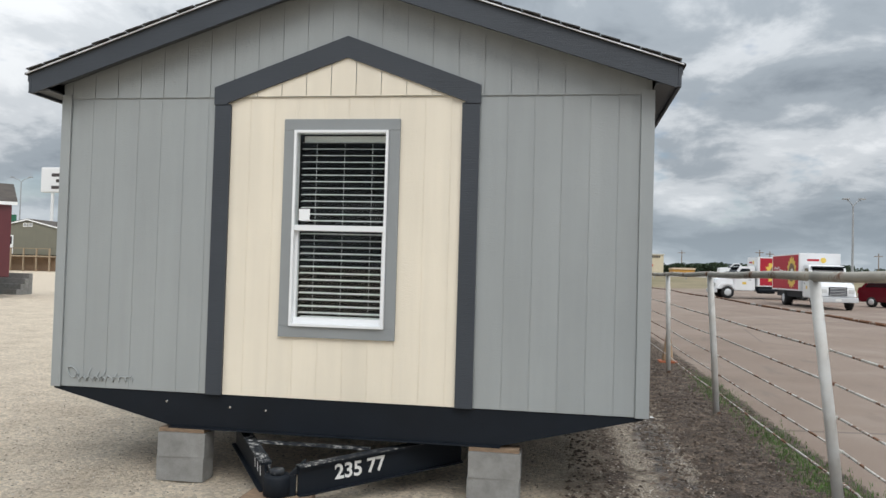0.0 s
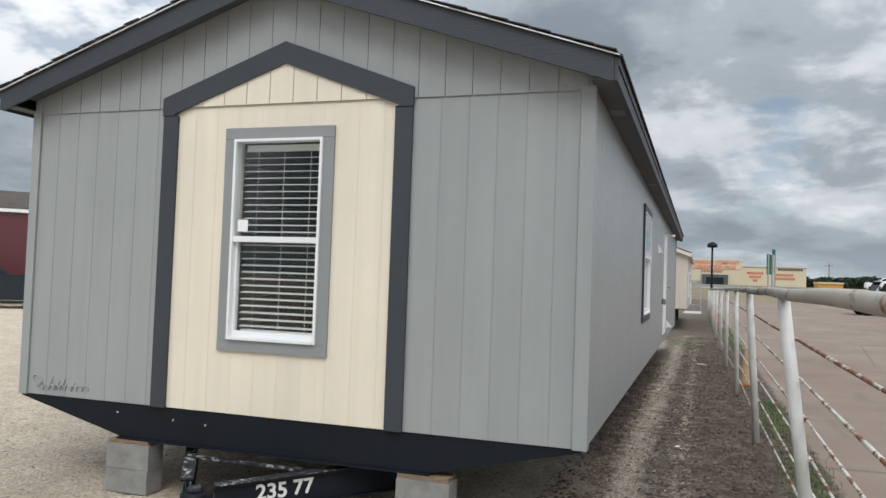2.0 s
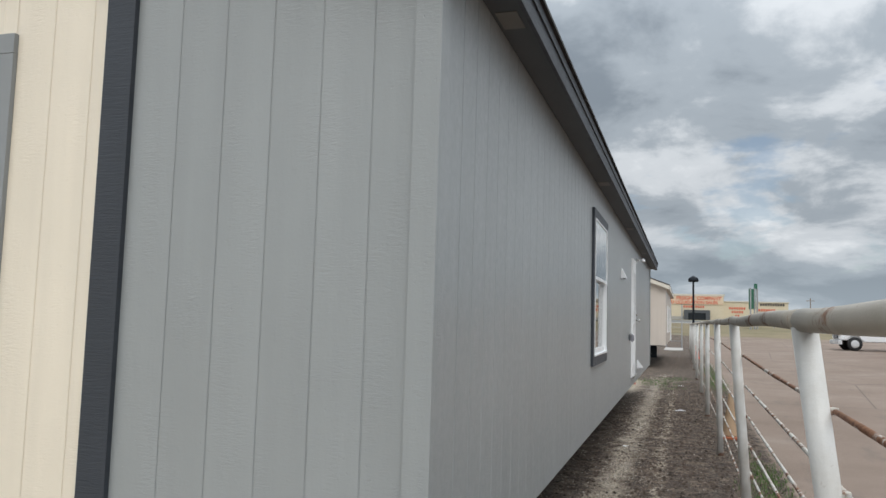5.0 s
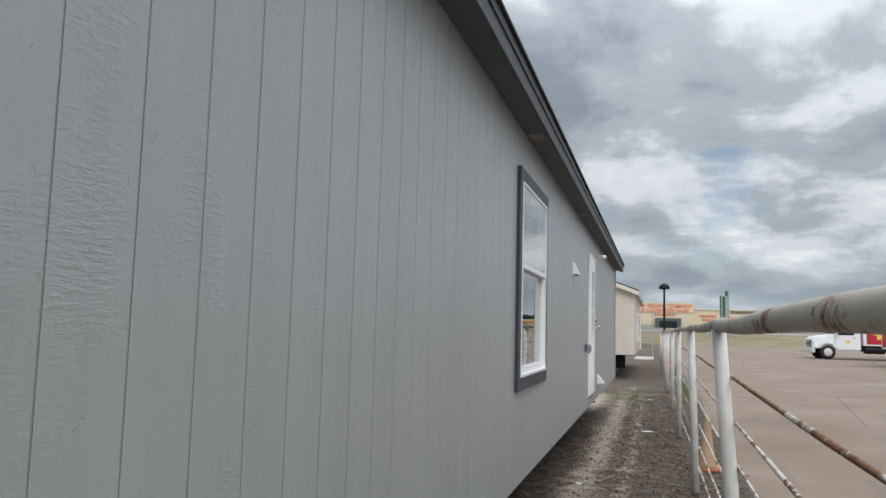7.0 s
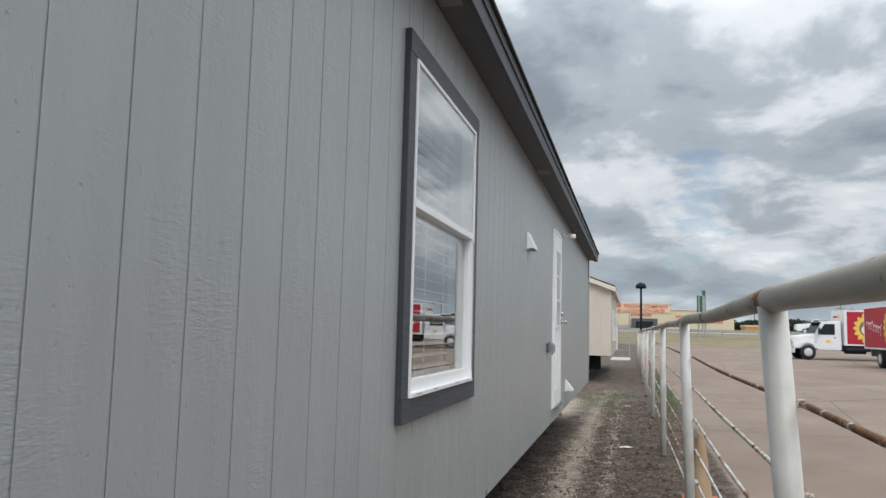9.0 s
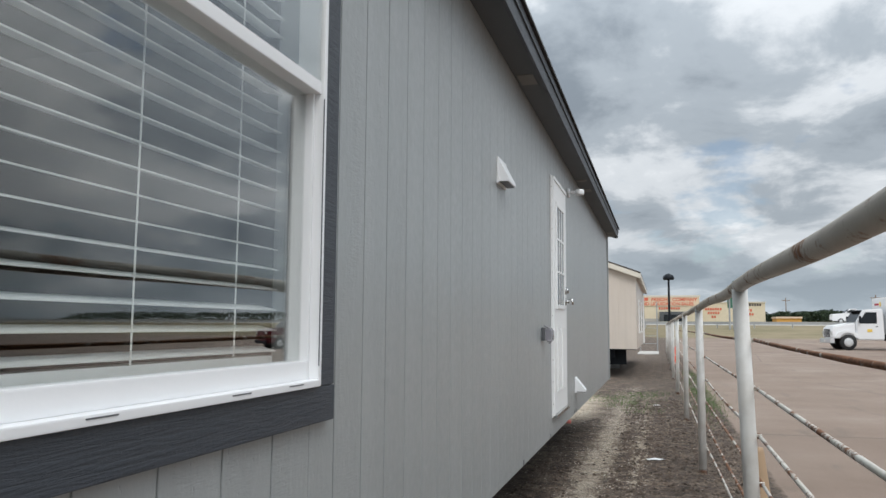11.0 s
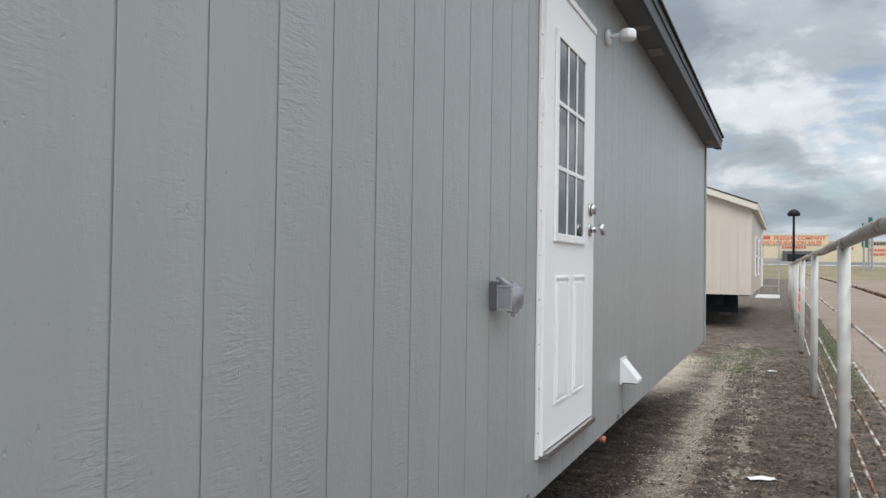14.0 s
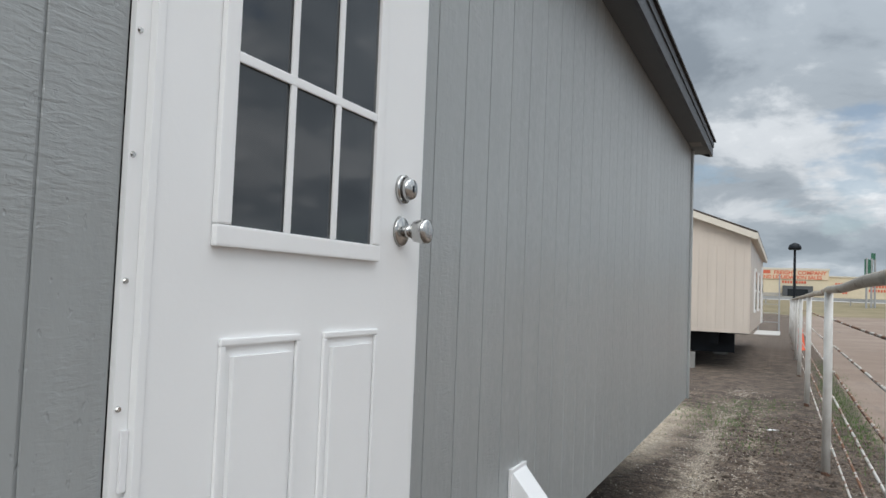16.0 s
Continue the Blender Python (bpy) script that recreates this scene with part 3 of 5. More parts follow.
gable = [(HX0, 3.192), (HX1, 3.192), (HX1, roof_z(HX1) - 0.01), (RIDGE, roof_z(RIDGE) - 0.01), (HX0, roof_z(HX0) - 0.01)]
gab_f = part("gable", prism(gable, "y", HY0 - 0.004, HY0 + 0.11), M["siding_grey"], home)
part("gable", prism(gable, "y", HY1 - 0.11, HY1), M["siding_grey"], home)
# floor, ceiling and partitions carry the rooms' dimness in their near-black colour
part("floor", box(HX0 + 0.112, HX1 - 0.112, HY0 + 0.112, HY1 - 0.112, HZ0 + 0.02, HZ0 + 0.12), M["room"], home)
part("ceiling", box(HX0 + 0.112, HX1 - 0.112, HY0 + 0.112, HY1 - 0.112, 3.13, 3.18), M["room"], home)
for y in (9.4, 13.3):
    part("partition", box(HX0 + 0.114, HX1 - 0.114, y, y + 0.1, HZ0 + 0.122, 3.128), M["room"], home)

# roof: shingle sheet, fascia, soffit
for side in (1, -1):
    e = RIDGE + side * (RIDGE - HX0 + OVER_X)
    sheet = [(RIDGE, roof_z(RIDGE)), (e, roof_z(e)), (e + side * 0.028, roof_z(e) - 0.008), (e + side * 0.028, roof_z(e) + 0.008), (RIDGE, roof_z(RIDGE) + 0.022)]
    part("roof", prism(sheet, "y", HY0 - OVER_Y - 0.015, HY1 + OVER_Y + 0.015), M["shingle"], home, "dark asphalt shingles")
    f0, f1 = sorted((e, e - side * 0.022))
    part("fascia", box(f0, f1, HY0 - OVER_Y, HY1 + OVER_Y, 3.085, roof_z(e) - 0.004, None, 0.003), M["trim_dark"], home, "charcoal fascia board")
    f0, f1 = sorted((e + side * 0.0005, e + side * 0.010))
    part("fascia_trim", box(f0, f1, HY0 - OVER_Y, HY1 + OVER_Y, roof_z(e) - 0.062, roof_z(e) - 0.010, None, 0.002), M["trim_dark"], home, "charcoal drip board along the eave")
    w = HX1 if side > 0 else HX0
    s0, s1 = sorted((w + side * 0.002, e - side * 0.024))
    part("soffit", box(s0, s1, HY0 - OVER_Y + 0.024, HY1 + OVER_Y - 0.024, 3.108, 3.12), M["soffit"], home, "dark soffit panel")
    for y0, y1 in ((HY0 - OVER_Y, HY0 - OVER_Y + 0.022), (HY1 + OVER_Y - 0.022, HY1 + OVER_Y)):
        e2 = e - side * 0.024
        rake = [(RIDGE, roof_z(RIDGE) - 0.004), (e2, roof_z(e2) - 0.004), (e2, 3.085), (e2 - side * 0.02, 3.085), (RIDGE, roof_z(RIDGE) - 0.184)]
        part("rake_board", prism(rake, "y", y0, y1), M["trim_dark"], home, "charcoal rake board")
    under = [(RIDGE, roof_z(RIDGE) - 0.10), (w, roof_z(w) - 0.10), (w, roof_z(w) - 0.085), (RIDGE, roof_z(RIDGE) - 0.085)]
    part("soffit", prism(under, "y", HY0 - OVER_Y + 0.024, HY0 - 0.002), M["soffit"], home)
    # bright drip edge above the rake
    e3 = e + side * 0.012
    drip = [(RIDGE, roof_z(RIDGE) + 0.002), (e3, roof_z(e3) + 0.002), (e3, roof_z(e3) + 0.010), (RIDGE, roof_z(RIDGE) + 0.010)]
    part("drip_edge", prism(drip, "y", HY0 - OVER_Y - 0.026, HY0 - OVER_Y - 0.016), M["vinyl"], home, "white metal drip edge")

# siding on the two faces walked past
bay_in = (BAY[0] + 0.07, BAY[1] - 0.07)
planks(wall_fl, "x", (HY0, -1), HX0 + 0.08, BAY[0] + 0.06, steps(-3.64, PITCH, -4, -2), HZ0, SEAM - 0.008, M["siding_grey"])
planks(wall_f, "x", (HY0, -1), bay_in[0], bay_in[1], steps(-2.264, PITCH, -3, 0), HZ0, SEAM - 0.008, M["siding_cream"], [W1])
planks(wall_fr, "x", (HY0, -1), BAY[1] - 0.06, HX1 - 0.08, steps(-0.207, 0.2065, -0.5, 1), HZ0, SEAM - 0.008, M["siding_grey"])
planks(gab_f, "x", (HY0 - 0.010, -1), HX0 + 0.005, HX1 - 0.005, steps(-1.601, 0.2024, -4, 1), SEAM + 0.002, 0, M["siding_grey"], (), lambda u: roof_z(u) - 0.105, RIDGE)
side_grooves = steps(6.80, 0.2042, HY0, 11.35) + steps(12.22, 0.1963, 11.55, 16.0) + steps(16.911, 0.1985, 16.1, HY1)
planks(wall_r, "y", (HX1, 1), HY0 + 0.08, HY1 - 0.08, side_grooves, HZ0, 3.215, M["siding_grey"], [W2, DOOR])

# cream gable of the bay, a skin in front of the grey gable
APEX_X, APEX_Z, SHOULDER = -1.470, 3.50, 3.118


def bay_top(u):
    half = (bay_in[1] - bay_in[0]) / 2
    return APEX_Z - (APEX_Z - 0.03 - SHOULDER) * abs(u - APEX_X) / half - 0.03


planks(gab_f, "x", (HY0 - 0.0165, -1), bay_in[0], bay_in[1], steps(-1.601, 0.2024, -4, 1), SEAM + 0.004, 0, M["siding_cream"], (), bay_top, APEX_X)

# bay trim boards
for side, x in ((-1, BAY[0]), (1, BAY[1])):
    a, b = sorted((x, x - side * 0.135))
    part("trim_board", box(a, b, HY0 - 0.028, HY0 - 0.001, HZ0 - 0.002, 3.015, None, 0.003), M["trim_dark"], home, "charcoal trim board")
    w = x + side * 0.006
    board = [(w, 3.018), (w, 3.158), (APEX_X, 3.555), (APEX_X, 3.385), (x - side * 0.10, 3.03), (x - side * 0.135, 3.018)]
    part("trim_board", prism(board, "y", HY0 - 0.034, HY0 - 0.013), M["trim_dark"], home, "charcoal gable trim board")
# corner boards
for x0, x1 in ((HX0 - 0.004, HX0 + 0.08), (HX1 - 0.08, HX1 + 0.018)):
    part("corner_board", box(x0, x1, HY0 - 0.018, HY0 - 0.0005, HZ0 - 0.004, SEAM + 0.03, None, 0.002), M["siding_grey"], home)
part("corner_board", box(HX1 + 0.0005, HX1 + 0.018, HY0, HY0 + 0.08, HZ0 - 0.004, 3.104, None, 0.002), M["siding_grey"], home)
part("corner_board", box(HX1 + 0.0005, HX1 + 0.018, HY1 - 0.08, HY1 + 0.01, HZ0 - 0.004, 3.2, None, 0.002), M["siding_grey"], home)


def place(along, face, sign):
    """Turns (u, outward, z) boxes into world boxes on a wall."""
    def put(u0, u1, d0, d1, z0, z1, bm=None, bevel=0.0):
        f0, f1 = sorted((face + sign * d0, face + sign * d1))
        if along == "x":
            return box(u0, u1, f0, f1, z0, z1, bm, bevel)
        return box(f0, f1, u0, u1, z0, z1, bm, bevel)
    return put


def hung_window(parent, along, face, sign, rect, trim_mat, trim_w, blind, meet=0.5, fr=0.03, s=0.024, out=0.042, flush=0.0, rail=0.022):
    """Single-hung vinyl window with flat trim boards, two sashes and a slatted blind."""
    b = place(along, face, sign)
    u0, u1, z0, z1 = rect
    mid = z0 + meet * (z1 - z0)
    win = part("window", b(u0, u0 + fr, -0.045, out, z0, z1, None, 0.003), M["vinyl"], parent, "white vinyl single-hung window")
    part("window_frame", b(u1 - fr, u1, -0.045, out, z0, z1, None, 0.003), M["vinyl"], win)
    part("window_frame", b(u0 + fr, u1 - fr, -0.045, out, z1 - fr, z1, None, 0.003), M["vinyl"], win)
    part("window_sill", b(u0 + fr, u1 - fr, -0.045, out + 0.006, z0, z0 + fr, None, 0.003), M["vinyl"], win)
    part("meeting_rail", b(u0 + fr, u1 - fr, -0.06, out - 0.008, mid - rail, mid + rail, None, 0.004), M["vinyl"], win)
    # lower sash, set back
    for q in ((u0 + fr, u0 + fr + s, z0 + fr, mid - rail), (u1 - fr - s, u1 - fr, z0 + fr, mid - rail)):
        part("sash", b(q[0], q[1], -0.05, -0.005 + flush, q[2], q[3], None, 0.003), M["vinyl"], win)
    part("sash", b(u0 + fr + s, u1 - fr - s, -0.05, -0.005 + flush, z0 + fr, z0 + fr + 0.045, None, 0.003), M["vinyl"], win)
    for q in ((u0 + fr, u1 - fr, 0.012 + flush * 0.7, 0.016 + flush * 0.7, mid + rail, z1 - fr), (u0 + fr + s, u1 - fr - s, -0.030 + flush, -0.026 + flush, z0 + fr + 0.045, mid - rail)):
        g = part("pane", b(*q), M["glass"], win, "clear window glass")
        g.visible_shadow = False
    # trim boards
    tw = trim_w
    part("trim_board", b(u0 - tw, u0 - 0.001, 0.001, 0.024, z0 - 0.001, z1 + 0.001, None, 0.003), trim_mat, win)
    part("trim_board", b(u1 + 0.001, u1 + tw, 0.001, 0.024, z0 - 0.001, z1 + 0.001, None, 0.003), trim_mat, win)
    part("trim_board", b(u0 - tw, u1 + tw, 0.001, 0.026, z1 + 0.002, z1 + tw, None, 0.003), trim_mat, win)
    part("trim_board", b(u0 - tw, u1 + tw, 0.001, 0.026, z0 - tw, z0 - 0.002, None, 0.003), trim_mat, win)
    # blind
    pitch, tilt = blind
    z = z1 - 0.075
    part("blind_rail", b(u0 + 0.045, u1 - 0.045, -0.13, -0.08, z1 - 0.075, z1 - 0.03), M["slat"], win)
    src = None
    w = 0.024
    while z > z0 + 0.09:
        c = Vector(((u0 + u1) / 2, face - sign * 0.105, z)) if along == "x" else Vector((face - sign * 0.105, (u0 + u1) / 2, z))
        if src is None:
            bm = b(u0 + 0.03, u1 - 0.03, -0.105 - w, -0.105 + w, z - 0.0015, z + 0.0015)
            ax = "X" if along == "x" else "Y"
            bmesh.ops.rotate(bm, cent=c, matrix=Matrix.Rotation(radians(tilt), 3, ax), verts=bm.verts)
            src = part("slat", bm, M["slat"], win)
            zs = z
        else:
            again(src, src.location + Vector((0, 0, z - zs)), win)
        z -= pitch
    part("blind_rail", b(u0 + 0.05, u1 - 0.05, -0.13, -0.08, z0 + 0.05, z0 + 0.075), M["slat"], win)
    for k in (0.2, 0.5, 0.8):
        u = u0 + k * (u1 - u0)
        part("blind_cord", b(u - 0.001, u + 0.001, -0.079, -0.076, z0 + 0.075, z1 - 0.075), M["slat"], win)
    return win


win1 = hung_window(home, "x", HY0, -1, W1, M["trim_grey"], 0.088, (0.0525, 13), 0.5, 0.022, 0.019)
part("sticker", box(W1[0] + 0.05, W1[0] + 0.14, HY0 - 0.0185, HY0 - 0.0168, 2.10, 2.19), M["white"], win1, "pale square paper sticker")
win2 = hung_window(home, "y", HX1, 1, W2, M["trim_dark"], 0.09, (0.0500, 13), 0.57, 0.017, 0.011, 0.030, 0.010, 0.016)

for y0, y1 in ((10.40, 10.47), (10.66, 10.73), (11.06, 11.13), (11.30, 11.37)):
    part("weep_slot", box(HX1 + 0.0355, HX1 + 0.0370, y0, y1, W2[2] + 0.010, W2[2] + 0.0125), M["grey_plastic"], win2, "dark drain slot")
part("sash_groove", box(HX1 + 0.0295, HX1 + 0.0315, W2[1] - 0.0190, W2[1] - 0.0165, W2[2] + 0.05, W2[2] + 0.72), M["grey_plastic"], win2, "dark sash joint")

# shingle tabs along the front rake
tab_rng = random.Random(3)
for side in (1, -1):
    e = RIDGE + side * (RIDGE - HX0 + OVER_X)
    n = 18
    for k in range(n):
        xa, xb = RIDGE + (e - RIDGE) * k / n, RIDGE + (e - RIDGE) * (k + 0.96) / n
        out_y = HY0 - OVER_Y - 0.02 - tab_rng.uniform(0.004, 0.03)
        tab = [(xa, roof_z(xa) + 0.024), (xb, roof_z(xb) + 0.026), (xb, roof_z(xb) + 0.034), (xa, roof_z(xa) + 0.028)]
        part("shingle", prism(tab, "y", out_y, HY0 - OVER_Y + 0.25), M["shingle"], home)

# ---- the side door ----


def build_door():
    b = place("y", HX1, 1)
    y0, y1, z0, z1 = DOOR
    door = part("door", b(y0 + 0.043, y1 - 0.016, -0.03, 0.022, z0 + 0.02, z1 - 0.03, None, 0.003), M["white"], home, "white half-glazed exterior door, shut")
    # a framed light; its opaque pane holds the dim inside in its colour
    l0, l1, k0, k1 = 16.046, 16.576, 1.713, 2.603
    fw = 0.035
    for q in ((l0, l1, k0, k0 + fw), (l0, l1, k1 - fw, k1), (l0, l0 + fw, k0 + fw, k1 - fw), (l1 - fw, l1, k0 + fw, k1 - fw)):
        part("glazing_frame", b(q[0], q[1], 0.0225, 0.034, q[2], q[3], None, 0.004), M["white"], door)
    g = part("pane", b(l0 + fw, l1 - fw, 0.0235, 0.027, k0 + fw, k1 - fw), M["door_glass"], door, "reflecting door glass, dim inside put in its colour")
    w, hgt = (l1 - l0 - 2 * fw) / 3, (k1 - k0 - 2 * fw) / 3
    for i in (1, 2):
        u, z = l0 + fw + i * w, k0 + fw + i * hgt
        part("muntin", b(u - 0.009, u + 0.009, 0.0275, 0.0325, k0 + fw, k1 - fw, None, 0.003), M["white"], door)
        part("muntin", b(l0 + fw, l1 - fw, 0.0278, 0.033, z - 0.009, z + 0.009, None, 0.003), M["white"], door)
    # pressed panels
    for p0, p1 in ((16.077, 16.297), (16.376, 16.592)):
        a0, a1 = 1.035, 1.567
        for q in ((p0, p1, a0, a0 + 0.012), (p0, p1, a1 - 0.012, a1), (p0, p0 + 0.012, a0 + 0.012, a1 - 0.012), (p1 - 0.012, p1, a0 + 0.012, a1 - 0.012)):
            part("panel_moulding", b(q[0], q[1], 0.0225, 0.029, q[2], q[3], None, 0.003), M["white"], door)
        bm = b(p0 + 0.03, p1 - 0.03, 0.0225, 0.031, a0 + 0.03, a1 - 0.03)
        outer = [f for f in bm.faces if f.normal.x > 0.5]
        bmesh.ops.inset_region(bm, faces=outer, thickness=0.0)
        for f in outer:
            c = f.calc_center_median()
            for v in f.verts:
                v.co.y = c.y + (v.co.y - c.y) * 0.86
                v.co.z = c.z + (v.co.z - c.z) * 0.93
        part("raised_panel", bm, M["white"], door)
    # frame flange, jamb, threshold
    fl = part("door_frame", b(y0, y0 + 0.034, 0.001, 0.012, z0, z1, None, 0.002), M["white"], door, "white metal door flange")
    part("door_frame", b(y0 + 0.026, y0 + 0.0415, 0.0125, 0.026, z0 + 0.01, z1 - 0.01, None, 0.002), M["white"], door)
    part("door_frame", b(y1 - 0.018, y1 + 0.012, 0.001, 0.014, z0, z1, None, 0.002), M["white"], door)
    part("door_frame", b(y0 + 0.054, y1 - 0.02, 0.001, 0.03, z1 - 0.028, z1, None, 0.002), M["white"], door)
    part("threshold", b(y0 + 0.054, y1 - 0.02, 0.001, 0.04, z0 - 0.01, z0 + 0.016, None, 0.002), M["chrome"], door)
    for z in (1.365, 2.215):
        part("hinge", b(y0 + 0.013, y0 + 0.025, 0.0125, 0.0175, z, z + 0.085, None, 0.0015), M["vinyl"], door)
    z = 0.954
    while z < z1:
        part("screw", rod((HX1 + 0.0122, y0 + 0.008, z), (HX1 + 0.0150, y0 + 0.008, z), 0.005, 0.0035, 8), M["chrome"], door)
        z += 0.175
    # deadbolt and knob
    ky = 16.690
    bolt = part("deadbolt", rod((HX1 + 0.0225, ky, 1.887), (HX1 + 0.032, ky, 1.887), 0.034, 0.033, 24), M["chrome"], door, "satin nickel deadbolt", True)
    part("cylinder", rod((HX1 + 0.0325, ky, 1.887), (HX1 + 0.052, ky, 1.887), 0.030, 0.022, 24), M["chrome"], bolt, "", True)
    part("keyway", box(HX1 + 0.0525, HX1 + 0.0545, ky - 0.002, ky + 0.002, 1.879, 1.895), M["black_steel"], bolt)
    knob = part("door_knob", rod((HX1 + 0.0225, ky, 1.789), (HX1 + 0.030, ky, 1.789), 0.036, 0.032, 24), M["chrome"], door, "satin nickel door knob", True)
    part("neck", rod((HX1 + 0.0305, ky, 1.789), (HX1 + 0.052, ky, 1.789), 0.013, 0.015, 16), M["chrome"], knob, "", True)
    part("grip", tube([(HX1 + 0.0525 + d, ky, 1.789) for d in (0, 0.008, 0.03, 0.042, 0.044)], [0.016, 0.024, 0.029, 0.027, 0.018], 24), M["chrome"], knob, "", True)


def make_door_glass():
    m = Mat("dark_door_glass", 0.03, 0.0, 0.9)
    # near-black base colour stands in for the unlit inside
    m.color((0.022, 0.026, 0.030))
    return m.m


M["door_glass"] = make_door_glass()
build_door()

# ---- fittings on the side wall ----
b = place("y", HX1, 1)


def vent_hood(y0, y1, z0, z1, depth, label):
    """A sloped white exhaust hood on a flat plate."""
    v = part("vent_hood", b(y0, y1, 0.001, 0.012, z0, z1, None, 0.003), M["vinyl"], home, label)
    h = [(HX1 + 0.0125, z1 - 0.012), (HX1 + depth, z0 + 0.03), (HX1 + depth, z0 + 0.012), (HX1 + 0.0125, z0 + 0.012)]
    part("hood", prism(h, "y", y0 + 0.014, y1 - 0.014), M["vinyl"], v)
    # the hood is solid; this dark plate stands in for its shaded inside
    part("opening", b(y0 + 0.02, y1 - 0.02, 0.018, depth - 0.006, z0 + 0.006, z0 + 0.0118), M["grey_plastic"], v, "dark plate for the shaded open underside")
    for i in range(5 if depth > 0.1 else 0):
        u = y0 + 0.03 + i * (y1 - y0 - 0.06) / 4
        part("grille_bar", b(u - 0.003, u + 0.003, 0.02, depth - 0.008, z0 + 0.001, z0 + 0.0058), M["vinyl"], v)
    return v


vent_hood(13.747, 13.985, 2.340, 2.487, 0.066, "white range exhaust hood")
vent_hood(17.60, 17.77, 0.905, 1.060, 0.105, "white dryer exhaust hood")

out = part("outlet_box", b(15.3580, 15.4080, 0.001, 0.028, 1.463, 1.559, None, 0.004), M["grey_plastic"], home, "grey weatherproof outlet cover")
bub = [(15.3580, 1.467), (15.3580, 1.543), (15.4780, 1.557), (15.4980, 1.545), (15.5080, 1.515), (15.4980, 1.48), (15.4780, 1.455), (15.4580, 1.449), (15.4480, 1.457), (15.4180, 1.469)]
cov = prism(bub, "x", HX1 + 0.0305, HX1 + 0.078)
bmesh.ops.bevel(cov, geom=[e for e in cov.edges if all(v.co.x > HX1 + 0.07 for v in e.verts)], offset=0.014, segments=3, affect="EDGES")
part("cover", cov, M["smoky"], out, "smoky grey bubble cover", True)
part("hinge", rod((HX1 + 0.074, 15.3600, 1.545), (HX1 + 0.020, 15.3860, 1.572), 0.0075, 0.0075, 10), M["grey_light"], out, "pale grey hinge barrel", True)
for z0_, z1_ in ((1.463, 1.470), (1.540, 1.547)):
    part("rim", box(HX1 + 0.0285, HX1 + 0.080, 15.3520, 15.3575, z0_, z1_, None, 0.002), M["grey_light"], out)
for d0, d1 in ((0.0285, 0.034), (0.074, 0.080)):
    part("rim", box(HX1 + d0, HX1 + d1, 15.3520, 15.3575, 1.4705, 1.5395, None, 0.002), M["grey_light"], out)
part("end_panel", box(HX1 + 0.0345, HX1 + 0.0735, 15.3535, 15.3560, 1.4708, 1.5392), M["smoky"], out, "smoky end wall of the cover")
part("socket", box(HX1 + 0.0285, HX1 + 0.040, 15.3780, 15.4480, 1.48, 1.54, None, 0.004), M["grey_plastic"], out, "dark socket face")
part("latch", b(15.4580, 15.4680, 0.04, 0.055, 1.437, 1.4485, None, 0.003), M["smoky"], out)

lamp = part("porch_light", rod((HX1 + 0.001, 17.13, 2.856), (HX1 + 0.024, 17.13, 2.856), 0.046, 0.042, 20), M["vinyl"], home, "white porch light on a round plate", True)
part("arm", tube([(HX1 + 0.0245, 17.13, 2.856), (HX1 + 0.05, 17.13, 2.859), (HX1 + 0.075, 17.13, 2.863)], 0.013, 12), M["vinyl"], lamp, "", True)
part("shade", tube([(HX1 + 0.118, 17.13, 2.833 + d) for d in (0, 0.01, 0.04, 0.052)], [0.040, 0.044, 0.044, 0.036], 20), M["vinyl"], lamp, "", True)

for y in (6.18, 10.50, 14.27, 18.34, 22.5):
    part("soffit_vent", box(HX1 + 0.02, HX1 + 0.12, y, y + 0.2, 3.1035, 3.1075, None, 0.001), M["soffit_vent"], home, "grey soffit vent plate")
part("soffit_disc", rod((HX1 + 0.07, 17.84, 3.1075), (HX1 + 0.07, 17.84, 3.100), 0.058, 0.05, 24), M["soffit_vent"], home, "round grey cover on the soffit")

for y in (12.1, 14.56, 15.79, 17.55, 17.71):
    part("strap_tab", b(y, y + 0.03, 0.001, 0.004, HZ0 + 0.008, HZ0 + 0.036), M["grey_plastic"], home)
part("drain_pipe", tube([(HX1 - 0.12, 17.18, 0.70), (HX1 - 0.04, 17.18, 0.675), (HX1 + 0.008, 17.18, 0.665)], 0.017, 10), M["pink"], home, "pink plastic drain stub")

# script emblem on the front, as plain strokes
emb_pts = []
for i in range(150):
    u = i / 149
    a = 2 * math.pi * u * 8.5
    emb_pts.append((-3.70 + 0.50 * u + 0.014 * math.sin(a), HY0 - 0.007, 0.762 + 0.026 * u + 0.023 * math.cos(a) * (0.8 + 0.3 * math.sin(3.1 * a))))
emb = part("emblem", tube(emb_pts, 0.005, 6), M["siding_grey"], home, "raised grey script emblem", True)
big_s = [(-3.735 + 0.055 * math.cos(a) * (1 - 0.07 * a), HY0 - 0.007, 0.790 + 0.058 * math.sin(a * 0.9) + 0.008 * a) for a in [0.25 * k for k in range(26)]]
part("stroke", tube(big_s, 0.006, 6), M["siding_grey"], emb, "", True)
for u, h in ((0.20, 0.105), (0.34, 0.075), (0.46, 0.095), (0.66, 0.07)):
    x = -3.70 + 0.50 * u
    part("stroke", tube([(x, HY0 - 0.007, 0.752), (x + 0.014, HY0 - 0.007, 0.752 + h * 0.55), (x + 0.034, HY0 - 0.007, 0.752 + h)], 0.0048, 6), M["siding_grey"], emb, "", True)

